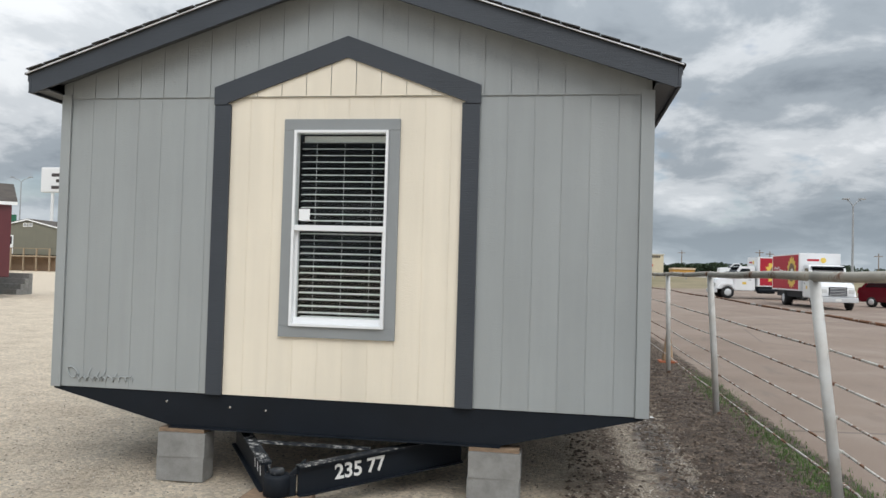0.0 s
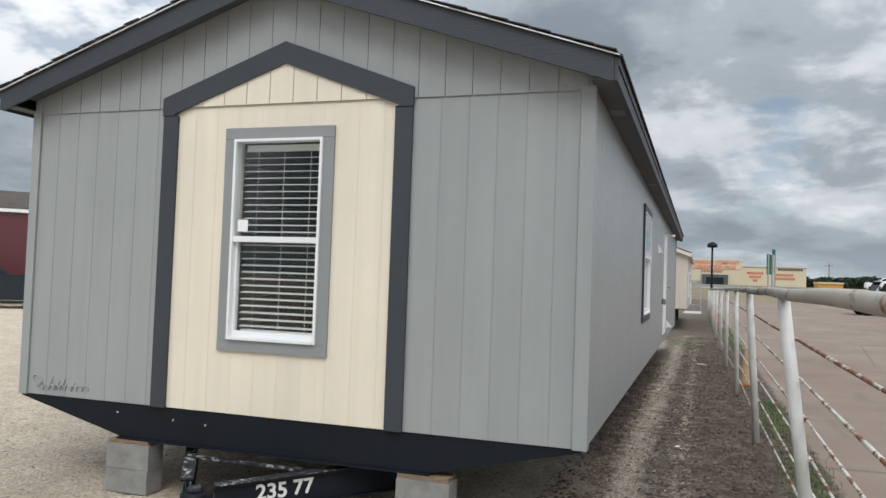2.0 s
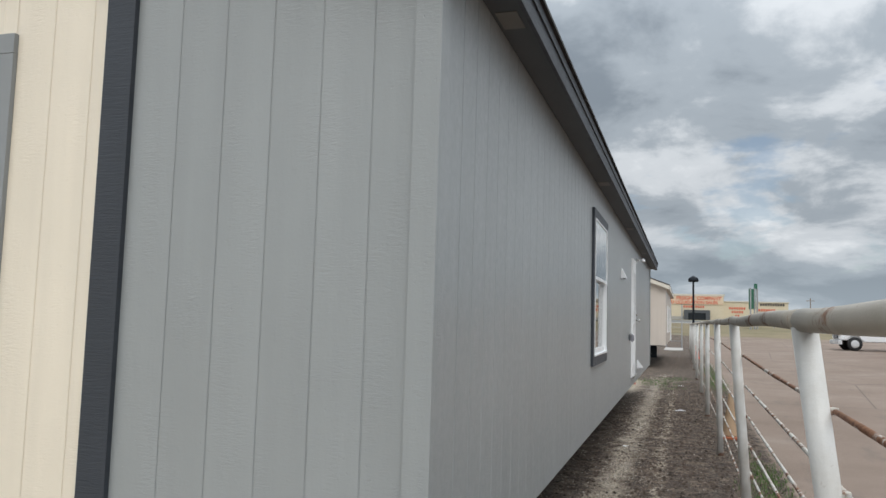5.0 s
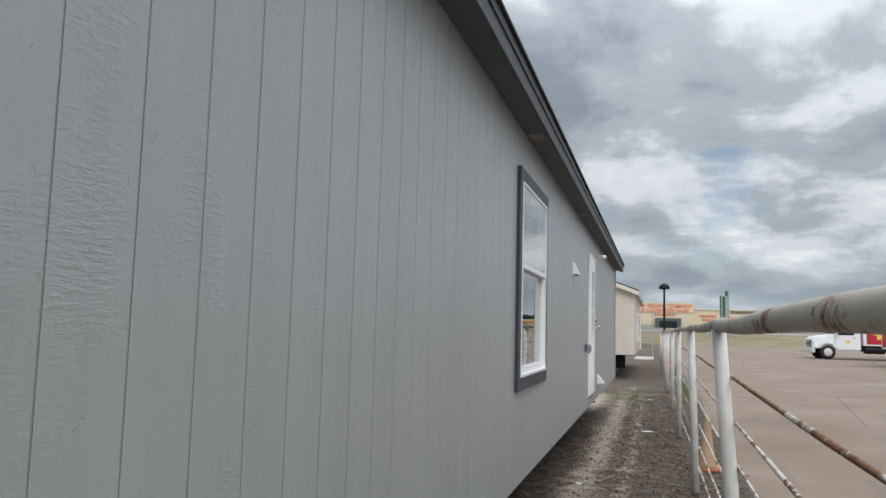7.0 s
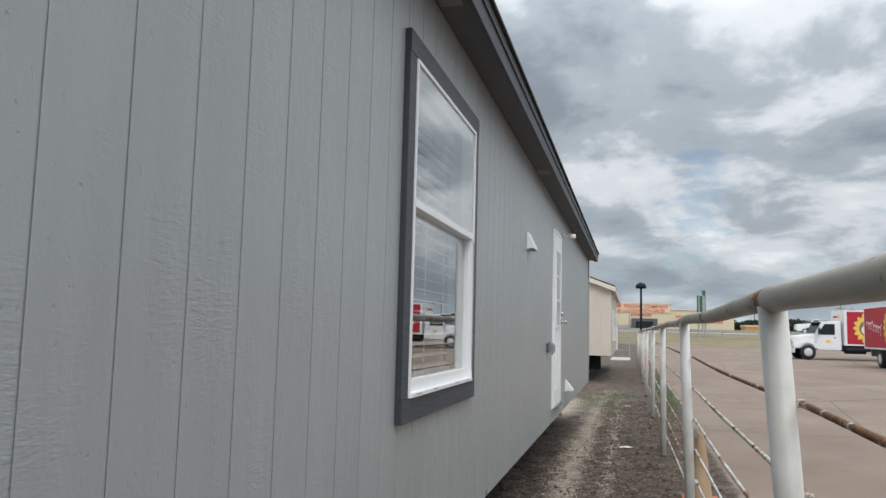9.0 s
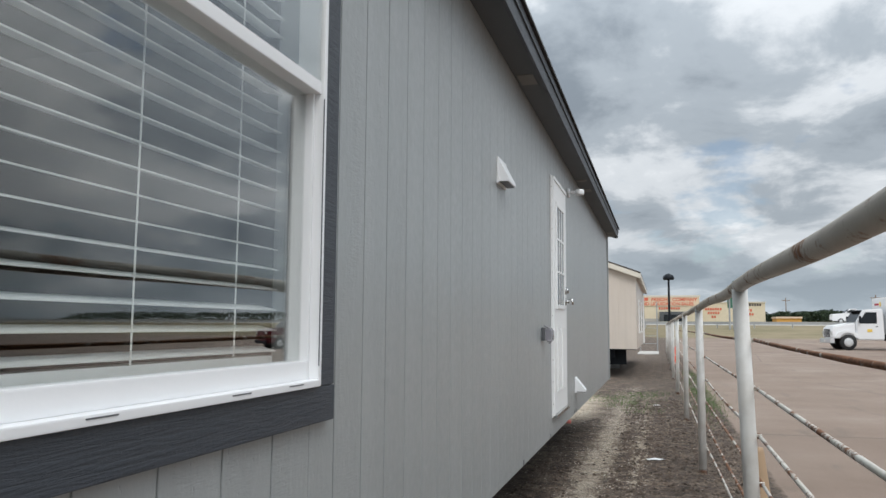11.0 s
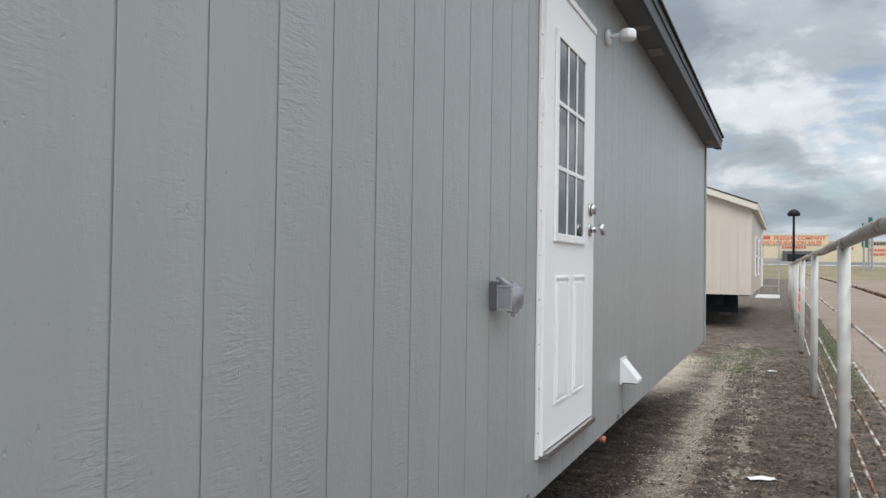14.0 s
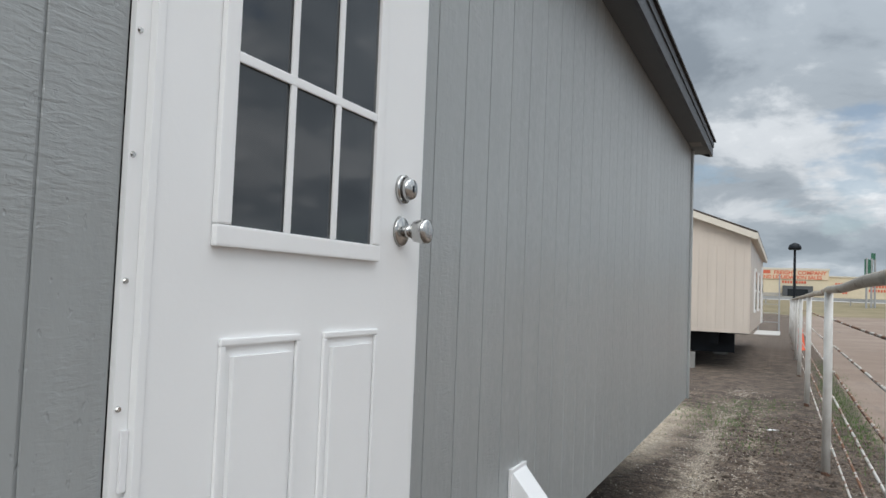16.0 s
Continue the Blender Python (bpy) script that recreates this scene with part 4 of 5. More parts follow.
# ---- chassis ----
band = [(HX0 + 0.01, HZ0 - 0.003), (HX1 - 0.02, HZ0 - 0.003), (HX1 - 0.02, HZ0 - 0.02), (-0.20, 0.43), (-2.86, 0.43), (HX0 + 0.01, HZ0 - 0.02)]
# here the steel cross-member itself
part("front_crossmember", prism(band, "y", HY0 + 0.01, HY0 + 0.035), M["black_steel"], home, "black cross-member, steel or shade stand-in")
part("front_flange", box(-2.86, -0.20, HY0 - 0.03, HY0 + 0.075, 0.418, 0.4285), M["black_steel"], home)
for x in (-2.62, -0.40):
    part("chassis_beam", box(x - 0.006, x + 0.006, HY0 + 0.036, HY1 - 0.05, 0.44, HZ0 - 0.014), M["black_steel"], home)
    part("chassis_beam", box(x - 0.06, x + 0.06, HY0 + 0.08, HY1 - 0.05, 0.428, 0.4395), M["black_steel"], home)
part("underbelly", box(HX0 + 0.02, HX1 - 0.02, HY0 + 0.036, HY1 - 0.02, HZ0 - 0.012, HZ0 - 0.003), M["black_steel"], home, "black underbelly sheet")
y = 6.9
while y < HY1:
    for x0, x1 in ((-0.39, HX1 - 0.35), (HX0 + 0.35, -2.63)):
        a = [(x0, HZ0 - 0.0125), (x1, HZ0 - 0.0125), (x1, 0.60 if x0 > -1 else 0.46), (x0, 0.46 if x0 > -1 else 0.60)]
        part("outrigger", prism(a, "y", y, y + 0.008), M["black_steel"], home)
    y += 1.22
for x, z in ((-2.36, 0.60), (-2.9, 0.62), (-2.06, 0.59)):
    part("rivet", rod((x, HY0 + 0.0095, z), (x, HY0 + 0.004, z), 0.012, 0.008, 8), M["chrome"], home)


def hollow_block():
    """A two-core concrete block, 0.39 x 0.19 x 0.19, on its bed."""
    bm = bmesh.new()
    for q in ((-0.195, 0.195, -0.095, -0.062), (-0.195, 0.195, 0.062, 0.095), (-0.195, -0.16, -0.062, 0.062), (0.16, 0.195, -0.062, 0.062), (-0.018, 0.018, -0.062, 0.062)):
        box(*q, 0.0, 0.19, bm)
    bmesh.ops.remove_doubles(bm, verts=bm.verts, dist=0.0001)
    return bm


block_src = solo("concrete_block", hollow_block(), M["block"], "grey concrete block stacked under the home", "block", "pier blocks")
first = True
for x, y, turn in ((-2.745, 5.50, 1.5), (-0.245, 5.50, -1.0), (-0.40, 9.2, 90), (-2.62, 9.2, 90), (-0.40, 12.6, 90), (-0.40, 16.0, 90), (-0.40, 19.0, 90), (-0.40, 21.8, 90), (-2.62, 21.8, 90)):
    for k in range(2):
        m = pose(x + 0.006 * k, y - 0.004 * k, 0.004 + 0.191 * k, 0, 0, turn + 1.2 * k)
        if first:
            block_src.matrix_basis, first = m, False
        else:
            copy_thing(block_src, m)
    solo("wood_shim", box(x - 0.19, x + 0.19, y - 0.08, y + 0.08, 0.387, 0.4165 if turn < 80 else 0.427, None, 0.003), M["timber"], "thin weathered plank on a block pier", "shim", "pier shims")


# ---- the hitch in front ----


def beam(a, b, za, zb, h, w, parent, label=""):
    """A black I-beam from a to b (x, y), its top at za and zb."""
    a, b = Vector((*a, 0)), Vector((*b, 0))
    side = Vector((-(b - a).y, (b - a).x, 0)).normalized()
    prof = [(-w, 0), (w, 0), (w, 0.012), (0.008, 0.012), (0.008, h - 0.012), (w, h - 0.012), (w, h), (-w, h), (-w, h - 0.012), (-0.008, h - 0.012), (-0.008, 0.012), (-w, 0.012)]
    bm = bmesh.new()
    ends = [[bm.verts.new(p + side * s + Vector((0, 0, zt - h + z))) for s, z in prof] for p, zt in ((a, za), (b, zb))]
    n = len(prof)
    for i in range(n):
        bm.faces.new((ends[0][i], ends[0][(i + 1) % n], ends[1][(i + 1) % n], ends[1][i]))
    bm.faces.new(ends[0][::-1])
    bm.faces.new(ends[1])
    bmesh.ops.recalc_face_normals(bm, faces=bm.faces)
    ob = part("hitch_beam", bm, M["black_steel"], parent, label)
    bm = bmesh.new()
    q = [p + side * s + Vector((0, 0, zt + 0.0015)) for p, zt, ss in ((a, za, (-1, 1)), (b, zb, (1, -1))) for s in (ss[0] * (w + 0.004), ss[1] * (w + 0.004))]
    top = [bm.verts.new(v + Vector((0, 0, 0.006))) for v in q]
    low = [bm.verts.new(v) for v in q]
    bm.faces.new(top)
    bm.faces.new(low[::-1])
    for i in range(4):
        bm.faces.new((low[i], low[(i + 1) % 4], top[(i + 1) % 4], top[i]))
    bmesh.ops.recalc_face_normals(bm, faces=bm.faces)
    part("top_flange", bm, M["worn_black"], ob, "chipped black top flange")
    return ob


def lettering(body, size, m, mat, parent, name="lettering", label="", thick=0.001, bold=0.0):
    """Built-in-font words as one mesh; m is the pose of the words' middle."""
    cu = bpy.data.curves.new(name, "FONT")
    cu.body, cu.size, cu.extrude, cu.offset = body, size, thick, bold
    cu.align_x, cu.align_y = "CENTER", "CENTER"
    tmp = bpy.data.objects.new("tmp_words", cu)
    me = bpy.data.meshes.new_from_object(tmp)
    bpy.data.objects.remove(tmp)
    me.materials.clear()
    me.materials.append(mat)
    ob = new(name, me)
    ob.matrix_basis = m
    hang(ob, parent)
    if label:
        ob["label"] = label
    return ob


rb = beam((-1.60, 4.95), (-0.55, 5.86), 0.305, 0.405, 0.21, 0.042, home, "black hitch beam with a painted number")
lb = beam((-1.86, 4.99), (-2.50, 5.94), 0.305, 0.405, 0.21, 0.042, home, "black hitch beam")
part("hitch_strut", box(-2.15, -1.2, 5.42, 5.46, 0.34, 0.36), M["worn_black"], home)
ang = math.degrees(math.atan2(0.91, 1.05))
sd = Vector((0.91, -1.05, 0)).normalized() * 0.0095
mid = Vector((-1.22, 5.279, 0.238)) + sd
lettering("235", 0.15, Matrix.Translation(mid) @ pose(0, 0, 0, 90, 0, ang) @ pose(-0.11, 0, 0, 0, 0, 3), M["chalk"], rb, "number", "white hand-painted number", 0.001, 0.0035)
lettering("77", 0.15, Matrix.Translation(mid) @ pose(0, 0, 0, 90, 0, ang) @ pose(0.115, 0.018, 0, 0, 0, 4), M["chalk"], rb, "number", "white hand-painted number", 0.001, 0.0035)
for k in range(3):
    at = Vector((-1.93 - 0.055 * k, 5.09 + 0.082 * k, 0.235 + 0.008 * k)) + Vector((-0.0105 * 0.83, -0.0105 * 0.56, 0))
    bar = box(-0.03, 0.03, -0.001, 0.001, -0.045, 0.045)
    for v in bar.verts:
        v.co.x = v.co.x * 0.3 + 0.25 * v.co.z
    bmesh.ops.rotate(bar, cent=(0, 0, 0), matrix=Matrix.Rotation(math.atan2(0.95, -0.64), 3, "Z"), verts=bar.verts)
    bmesh.ops.translate(bar, verts=bar.verts, vec=at)
    part("chalk_mark", bar, M["chalk"], lb, "white chalk stroke")
cp = part("coupler", tube([(-1.745, 4.925, z) for z in (0.102, 0.112, 0.235, 0.25)], [0.085, 0.098, 0.098, 0.088], 24), M["black_steel"], home, "black rounded coupler housing", True)
part("socket_rim", tube([(-1.745, 4.925, z) for z in (0.2505, 0.285, 0.292)], [0.052, 0.050, 0.036], 20), M["worn_black"], cp, "", True)
for x, y, tx, ty in ((-1.80, 5.02, -0.13, 0.05), (-1.68, 5.00, 0.07, 0.06)):
    g = prism([(0.0, 0.24), (0.14, 0.24), (0.14, 0.345)], "y", -0.006, 0.006)
    bmesh.ops.rotate(g, cent=(0, 0, 0), matrix=Matrix.Rotation(math.atan2(ty, tx) if tx > 0 else 2.3, 3, "Z"), verts=g.verts)
    bmesh.ops.translate(g, verts=g.verts, vec=(x, y - 0.06, 0.0))
    part("gusset", g, M["worn_black"], cp)
for a, b2 in (((-1.615, 4.94), (-1.70, 4.88)), ((-1.865, 4.97), (-1.80, 4.88))):
    part("nose_plate", prism([(a[0], a[1]), (b2[0], b2[1]), (b2[0], b2[1] + 0.02), (a[0], a[1] + 0.02)], "z", 0.10, 0.245), M["black_steel"], cp)
solo("timber_block", box(-1.98, -1.50, 4.80, 5.06, 0.0, 0.10, None, 0.008), M["timber"], "brown timber block under the hitch", "timber")

# ---- the pipe fence ----
# each post: y, foot x, top x, middle of the rail above it
POSTS = [(-3.0, 2.22, 2.06, 1.74), (1.35, 2.21, 2.05, 1.755), (5.62, 2.265, 2.045, 1.772), (9.87, 2.20, 2.085, 1.782), (14.1, 2.155, 2.115, 1.787), (18.6, 2.11, 2.115, 1.787), (23.45, 2.095, 2.11, 1.785), (28.9, 2.07, 2.09, 1.78)]
POSTS += [(34.1 + 4.9 * k, 2.05, 2.07, 1.77) for k in range(6)]
PY = [p[0] for p in POSTS]


def rail_at(y):
    x = float(np.interp(y, PY, [p[2] for p in POSTS]))
    z = float(np.interp(y, PY, [p[3] for p in POSTS]))
    return Vector((x + 0.006 * math.sin(y * 1.3), y, z + 0.006 * math.sin(y * 1.9 + 1)))


fence = thing("pipe_fence", (2.19, 24.0, 0.0), "white pipe fence with rusty rods along the pavement", "fence")
for y, x0, x1, z in POSTS:
    top = rail_at(y)
    foot = Vector((x0, y, -0.1))
    p = part("post", tube([foot, foot.lerp(top, 0.5) + Vector((0.004, 0, 0)), foot.lerp(top, 0.99)], 0.040, 20), M["post"], fence, "white-painted pipe post", True)
    part("rusty_collar", tube([Vector((x0, y, -0.02)), Vector((x0, y, 0.015)), Vector((x0, y, 0.05))], [0.044, 0.0425, 0.0405], 16), M["rust"], p, "rusted foot", True)
for (y0, *_), (y1, *_) in zip(POSTS, POSTS[1:]):
    part("top_rail", tube([rail_at(y0 + (y1 - y0) * k / 12) for k in range(13)], [0.038 if k in (0, 12) else 0.035 for k in range(13)], 20), M["rail"], fence, "weathered white pipe rail", True)
rng = random.Random(4)
for z in (1.47, 1.22, 0.98, 0.74, 0.50, 0.26):
    for i in range(len(POSTS) - 1):
        ends = []
        for y, x0, x1, zr in POSTS[i:i + 2]:
            k = z / 1.75
            ends.append(Vector((x0 + (x1 - x0) * k + 0.056, y, zr * k)))
        sag, bow = rng.uniform(0.0, 0.018), rng.uniform(-0.008, 0.012)
        pts = [ends[0].lerp(ends[1], k / 10) + Vector((bow * math.sin(math.pi * k / 10), 0, -sag * math.sin(math.pi * k / 10))) for k in range(11)]
        part("rod", tube(pts, [0.0082 + 0.0024 * rng.random() for _ in pts], 8), M["wire_rusty"] if z > 1.4 or rng.random() < 0.15 else M["wire"], fence, "rusty painted rod", True)
        e = ends[0]
        part("bracket", box(e.x - 0.02, e.x + 0.010, e.y - 0.013, e.y + 0.013, e.z - 0.012, e.z + 0.012, None, 0.005), M["wire"], fence)


# ---- other homes ----


def simple_home(name, at, turn, wid, length, z0, eave, peak, walls, roof, trim, label, front=()):
    """A long gabled home; local x across, y along from the front gable. front: doors and windows as
    (wall, u0, u1, z0, z1, kind), wall 'f' the gable front, 'r' the right side, 'l' the left side."""
    h = thing(name, at, label, "house")
    T = pose(*at, 0, 0, turn)
    hw, over = wid / 2, 0.15

    def add(pname, bm, mat, lab="", parent=None):
        bmesh.ops.transform(bm, matrix=T, verts=bm.verts)
        return part(pname, bm, mat, parent or h, lab)
    w = {"f": add("wall", box(-hw, hw, 0, 0.1, z0, eave), walls), "b": add("wall", box(-hw, hw, length - 0.1, length, z0, eave), walls),
         "l": add("wall", box(-hw, -hw + 0.1, 0.1, length - 0.1, z0, eave), walls), "r": add("wall", box(hw - 0.1, hw, 0.1, length - 0.1, z0, eave), walls)}
    for y in (0.0, length - 0.1):
        add("gable", prism([(-hw, eave + 0.001), (hw, eave + 0.001), (0, peak - 0.03)], "y", y, y + 0.1), walls)
    sl = (peak - eave) / hw
    for s in (1, -1):
        e = s * (hw + over)
        ze = eave - sl * over + 0.02
        add("roof", prism([(0, peak + 0.02), (e, ze + 0.02), (e, ze + 0.05), (0, peak + 0.06)], "y", -0.2, length + 0.2), roof)
        a, c = sorted((e, e - s * 0.03))
        add("fascia", box(a, c, -0.2, length + 0.2, ze - 0.13, ze + 0.018), trim)
        a, c = sorted((s * (hw + 0.002), e - s * 0.032))
        add("soffit", box(a, c, -0.17, length + 0.17, ze - 0.11, ze - 0.09), trim)
        for y in (-0.2, length + 0.17):
            add("rake_board", prism([(0, peak + 0.018), (e - s * 0.032, ze + 0.012), (e - s * 0.032, ze - 0.14), (0, peak - 0.14)], "y", y, y + 0.03), trim)
    add("chassis", box(-hw + 0.7, -hw + 0.9, 0.3, length - 0.3, z0 - 0.28, z0 - 0.001), M["black_steel"])
    add("chassis", box(hw - 0.9, hw - 0.7, 0.3, length - 0.3, z0 - 0.28, z0 - 0.001), M["black_steel"])
    # added black box standing in for the shade beneath the home
    add("front_crossmember", box(-hw + 0.35, hw - 0.35, 0.6, 0.64, z0 - 0.5, z0 - 0.022), M["black_steel"], "black cross-member, steel or shade stand-in")
    add("underbelly", box(-hw + 0.05, hw - 0.05, 0.05, length - 0.05, z0 - 0.02, z0 - 0.002), M["black_steel"])
    for wl, u0, u1, k0, k1, kind in front:
        def face(a0, a1, d0, d1, c0, c1):
            if wl == "f":
                return box(a0, a1, -d1, -d0, c0, c1)
            if wl == "r":
                return box(hw + d0, hw + d1, a0, a1, c0, c1)
            return box(-hw - d1, -hw - d0, a0, a1, c0, c1)
        o = add(kind, face(u0, u1, 0.002, 0.045, k0, k1), M["white"], "white " + kind)
        if kind == "window":
            c = (k0 + k1) / 2
            add("pane", face(u0 + 0.07, u1 - 0.07, 0.046, 0.05, k0 + 0.07, c - 0.03), M["dark_glass"], "", o)
            add("pane", face(u0 + 0.07, u1 - 0.07, 0.046, 0.05, c + 0.03, k1 - 0.07), M["dark_glass"], "", o)
        elif kind == "door":
            add("pane", face(u0 + 0.15, u1 - 0.15, 0.046, 0.05, (k0 + k1) / 2 + 0.05, k1 - 0.15), M["dark_glass"], "", o)
        elif kind == "vent":
            add("louvre", face(u0 + 0.06, u1 - 0.06, 0.046, 0.05, k0 + 0.06, k1 - 0.06), M["galv"], "", o)
    return h, w, add


BX0, BX1, BY0 = -3.2, 1.0, 34.4
bh, bw, badd = simple_home("manufactured_home", ((BX0 + BX1) / 2, BY0, 0.0), 0, BX1 - BX0, 11.8, 0.885, 3.25, 4.03, M["siding_beige"], M["roof_brown"], M["trim_cream"],
                           "beige manufactured home with cream fascia on blocks", [("r", 2.4, 3.1, 1.35, 2.5, "window"), ("r", 5.6, 6.4, 1.35, 2.5, "window"), ("r", 9.6, 10.5, 0.9, 2.85, "door")])
planks(bw["f"], "x", (BY0 - 0.008, -1), BX0 + 0.02, BX1 - 0.02, steps(BX0, 0.2032, BX0, BX1), 0.885, 2.95, M["siding_beige"])
copies = ((-0.40, 34.1, 0), (-0.40, 34.1, 0.191), (-2.4, 36.3, 0), (-2.4, 36.3, 0.191), (0.0, 39.5, 0), (0.0, 39.5, 0.191))
for x, y, z in copies:
    copy_thing(block_src, pose(x, y + 0.4, z + 0.002, 0, 0, 4))

simple_home("manufactured_home", (-25.25, 31.6, 0.0), 132.3, 4.6, 17.0, 0.95, 4.25, 5.15, M["siding_maroon"], M["roof_brown"], M["white"], "maroon manufactured home with white eaves and brown roof", [])
simple_home("manufactured_home", (-61.2, 80.0, 1.0), 3, 8.4, 14.0, 1.3, 4.4, 5.4, M["siding_olive"], M["roof_brown"], M["white"], "olive manufactured home with white trim and door",
            [("f", -2.6, -1.7, 1.35, 3.5, "door"), ("f", -0.55, -0.05, 4.5, 4.95, "vent"), ("f", 0.1, 0.6, 4.5, 4.95, "vent")])

dk = thing("wooden_deck", (-61.2, 79.0, 0.45), "pale weathered wooden deck along the olive home", "deck")
part("deck_boards", box(-65.4, -57.0, 78.3, 79.9, 2.02, 2.20, None, 0.01), M["timber_pale"], dk)
part("skirting", box(-65.3, -57.1, 79.5, 79.6, 0.3, 2.015), M["timber"], dk, "dark boards under the deck")
for k in range(6):
    part("post", box(-65.3 + 1.62 * k, -65.15 + 1.62 * k, 78.35, 78.5, 0.3, 2.95), M["timber_pale"], dk)
part("hand_rail", box(-65.3, -57.05, 78.36, 78.49, 2.951, 3.02), M["timber_pale"], dk)

st = thing("porch_steps", (-27.0, 33.5, 0.0), "grey wooden porch steps on the gravel", "steps")
for k in range(4):
    part("step", box(-28.0, -25.95, 33.3 + 0.28 * k, 33.3 + 0.28 * (k + 1) - 0.003, 0.0, 0.26 * (k + 1), None, 0.01), M["block"], st)

# ---- trucks and cars ----


def wheel_at(x, y, r, w, parent, T):
    bm = tube([(x, y - w / 2, r), (x, y - w / 2 + 0.03, r), (x, y + w / 2 - 0.03, r), (x, y + w / 2, r)], [r * 0.9, r, r, r * 0.9], 24)
    bmesh.ops.transform(bm, matrix=T, verts=bm.verts)
    wh = part("wheel", bm, M["dark_rubber"], parent, "black tyre", True)
    s = 1 if y > 0 else -1
    bm = tube([(x, y + s * (w / 2 - 0.02), r), (x, y + s * (w / 2 + 0.006), r), (x, y + s * (w / 2 + 0.012), r)], [r * 0.58, r * 0.56, r * 0.22], 20)
    bmesh.ops.transform(bm, matrix=T, verts=bm.verts)
    part("rim", bm, M["silver"], wh, "", True)


def box_truck(at, turn, label):
    """A conventional-cab delivery truck; local x forward, the front axle at x = 0."""
    T = pose(*at, 0, 0, turn)
    tr = thing("box_truck", at, label, "truck", "delivery trucks")

    def add(pname, bm, mat, lab="", parent=None, smooth=False):
        bmesh.ops.transform(bm, matrix=T, verts=bm.verts)
        return part(pname, bm, mat, parent or tr, lab, smooth)
    hood = prism([(0.95, 0.75), (0.98, 1.25), (0.85, 1.55), (-0.55, 1.78), (-0.55, 0.75), (-0.5, 0.75)], "y", -0.95, 0.95)
    bmesh.ops.bevel(hood, geom=list(hood.edges), offset=0.08, segments=2, affect="EDGES")
    add("hood", hood, M["truck_white"])
    cab = prism([(-0.50, 0.65), (-0.50, 1.80), (-0.95, 2.62), (-2.15, 2.68), (-2.2, 0.65)], "y", -1.05, 1.05)
    bmesh.ops.bevel(cab, geom=list(cab.edges), offset=0.06, segments=2, affect="EDGES")
    cb = add("cab", cab, M["truck_white"])
    ws = prism([(-0.535, 1.80), (-0.525, 1.80), (-0.895, 2.53), (-0.905, 2.53)], "y", -0.9, 0.9)
    bmesh.ops.translate(ws, verts=ws.verts, vec=(0.035, 0, 0.012))
    add("windscreen", ws, M["dark_glass"], "dark windscreen", cb)
    for s in (-1, 1):
        a, b2 = sorted((s * 1.052, s * 1.06))
        add("side_window", prism([(-0.75, 1.72), (-0.80, 2.0), (-1.08, 2.45), (-1.75, 2.45), (-1.75, 1.72)], "y", a, b2), M["dark_glass"], "", cb)
        a, b2 = sorted((s * 0.70, s * 1.08))
        fe = prism([(0.80, 0.8), (0.62, 1.15), (0.2, 1.28), (-0.3, 1.25), (-0.62, 0.95), (-0.62, 0.8), (-0.45, 0.8), (-0.3, 1.05), (0.0, 1.13), (0.35, 1.05), (0.55, 0.8)], "y", a, b2)
        add("fender", fe, M["truck_white"])
        a, b2 = sorted((s * 1.10, s * 1.30))
        add("mirror", box(-0.75, -0.65, a, b2, 1.75, 2.2, None, 0.02), M["black_steel"])
        a, b2 = sorted((s * 0.60, s * 0.92))
        add("headlight", box(0.88, 0.985, a, b2, 1.0, 1.22, None, 0.02), M["lens"])
        a, b2 = sorted((s * 0.75, s * 1.05))
        add("skirt", box(-7.9, -2.25, a, b2, 0.62, 1.0), M["black_steel"])
        wheel_at(0.0, s * 0.95, 0.5, 0.28, tr, T)
        wheel_at(-6.0, s * 0.90, 0.5, 0.5, tr, T)
    gr = add("grille", box(0.95, 1.0, -0.5, 0.5, 0.85, 1.35, None, 0.01), M["black_steel"])
    for k in range(5):
        add("grille_bar", box(1.001, 1.012, -0.46, 0.46, 0.9 + 0.09 * k, 0.93 + 0.09 * k), M["silver"], "", gr)
    add("bumper", box(0.85, 1.12, -1.1, 1.1, 0.45, 0.75, None, 0.05), M["silver"])
    add("number_plate", box(1.121, 1.13, -0.16, 0.16, 0.52, 0.66), M["chalk"])
    add("sun_visor", box(-0.95, -0.62, -0.95, 0.95, 2.50, 2.58, None, 0.02), M["black_steel"])
    add("fuel_tank", rod((-2.4, 0.95, 0.72), (-3.7, 0.95, 0.72), 0.26, 0.26, 18), M["black_steel"])
    for s in (-1, 1):
        a, b2 = sorted((s * 1.061, s * 1.066))
        add("door_handle", box(-1.80, -1.66, a, b2, 1.50, 1.55), M["black_steel"], "", cb)
        add("door_emblem", box(-1.45, -1.15, a, b2, 1.18, 1.36), M["petal"], "", cb)
    add("cargo_box", box(-8.6, -2.3, -1.22, 1.22, 1.02, 3.42, None, 0.02), M["truck_white"], "white cargo box with red printed sides")
    add("logo_mark", rod((-2.298, 0.2, 2.98), (-2.29, 0.2, 2.98), 0.15, 0.17, 16), M["petal"])
    add("logo_mark", box(-2.298, -2.29, -0.75, -0.05, 2.92, 3.05), M["red_box"])
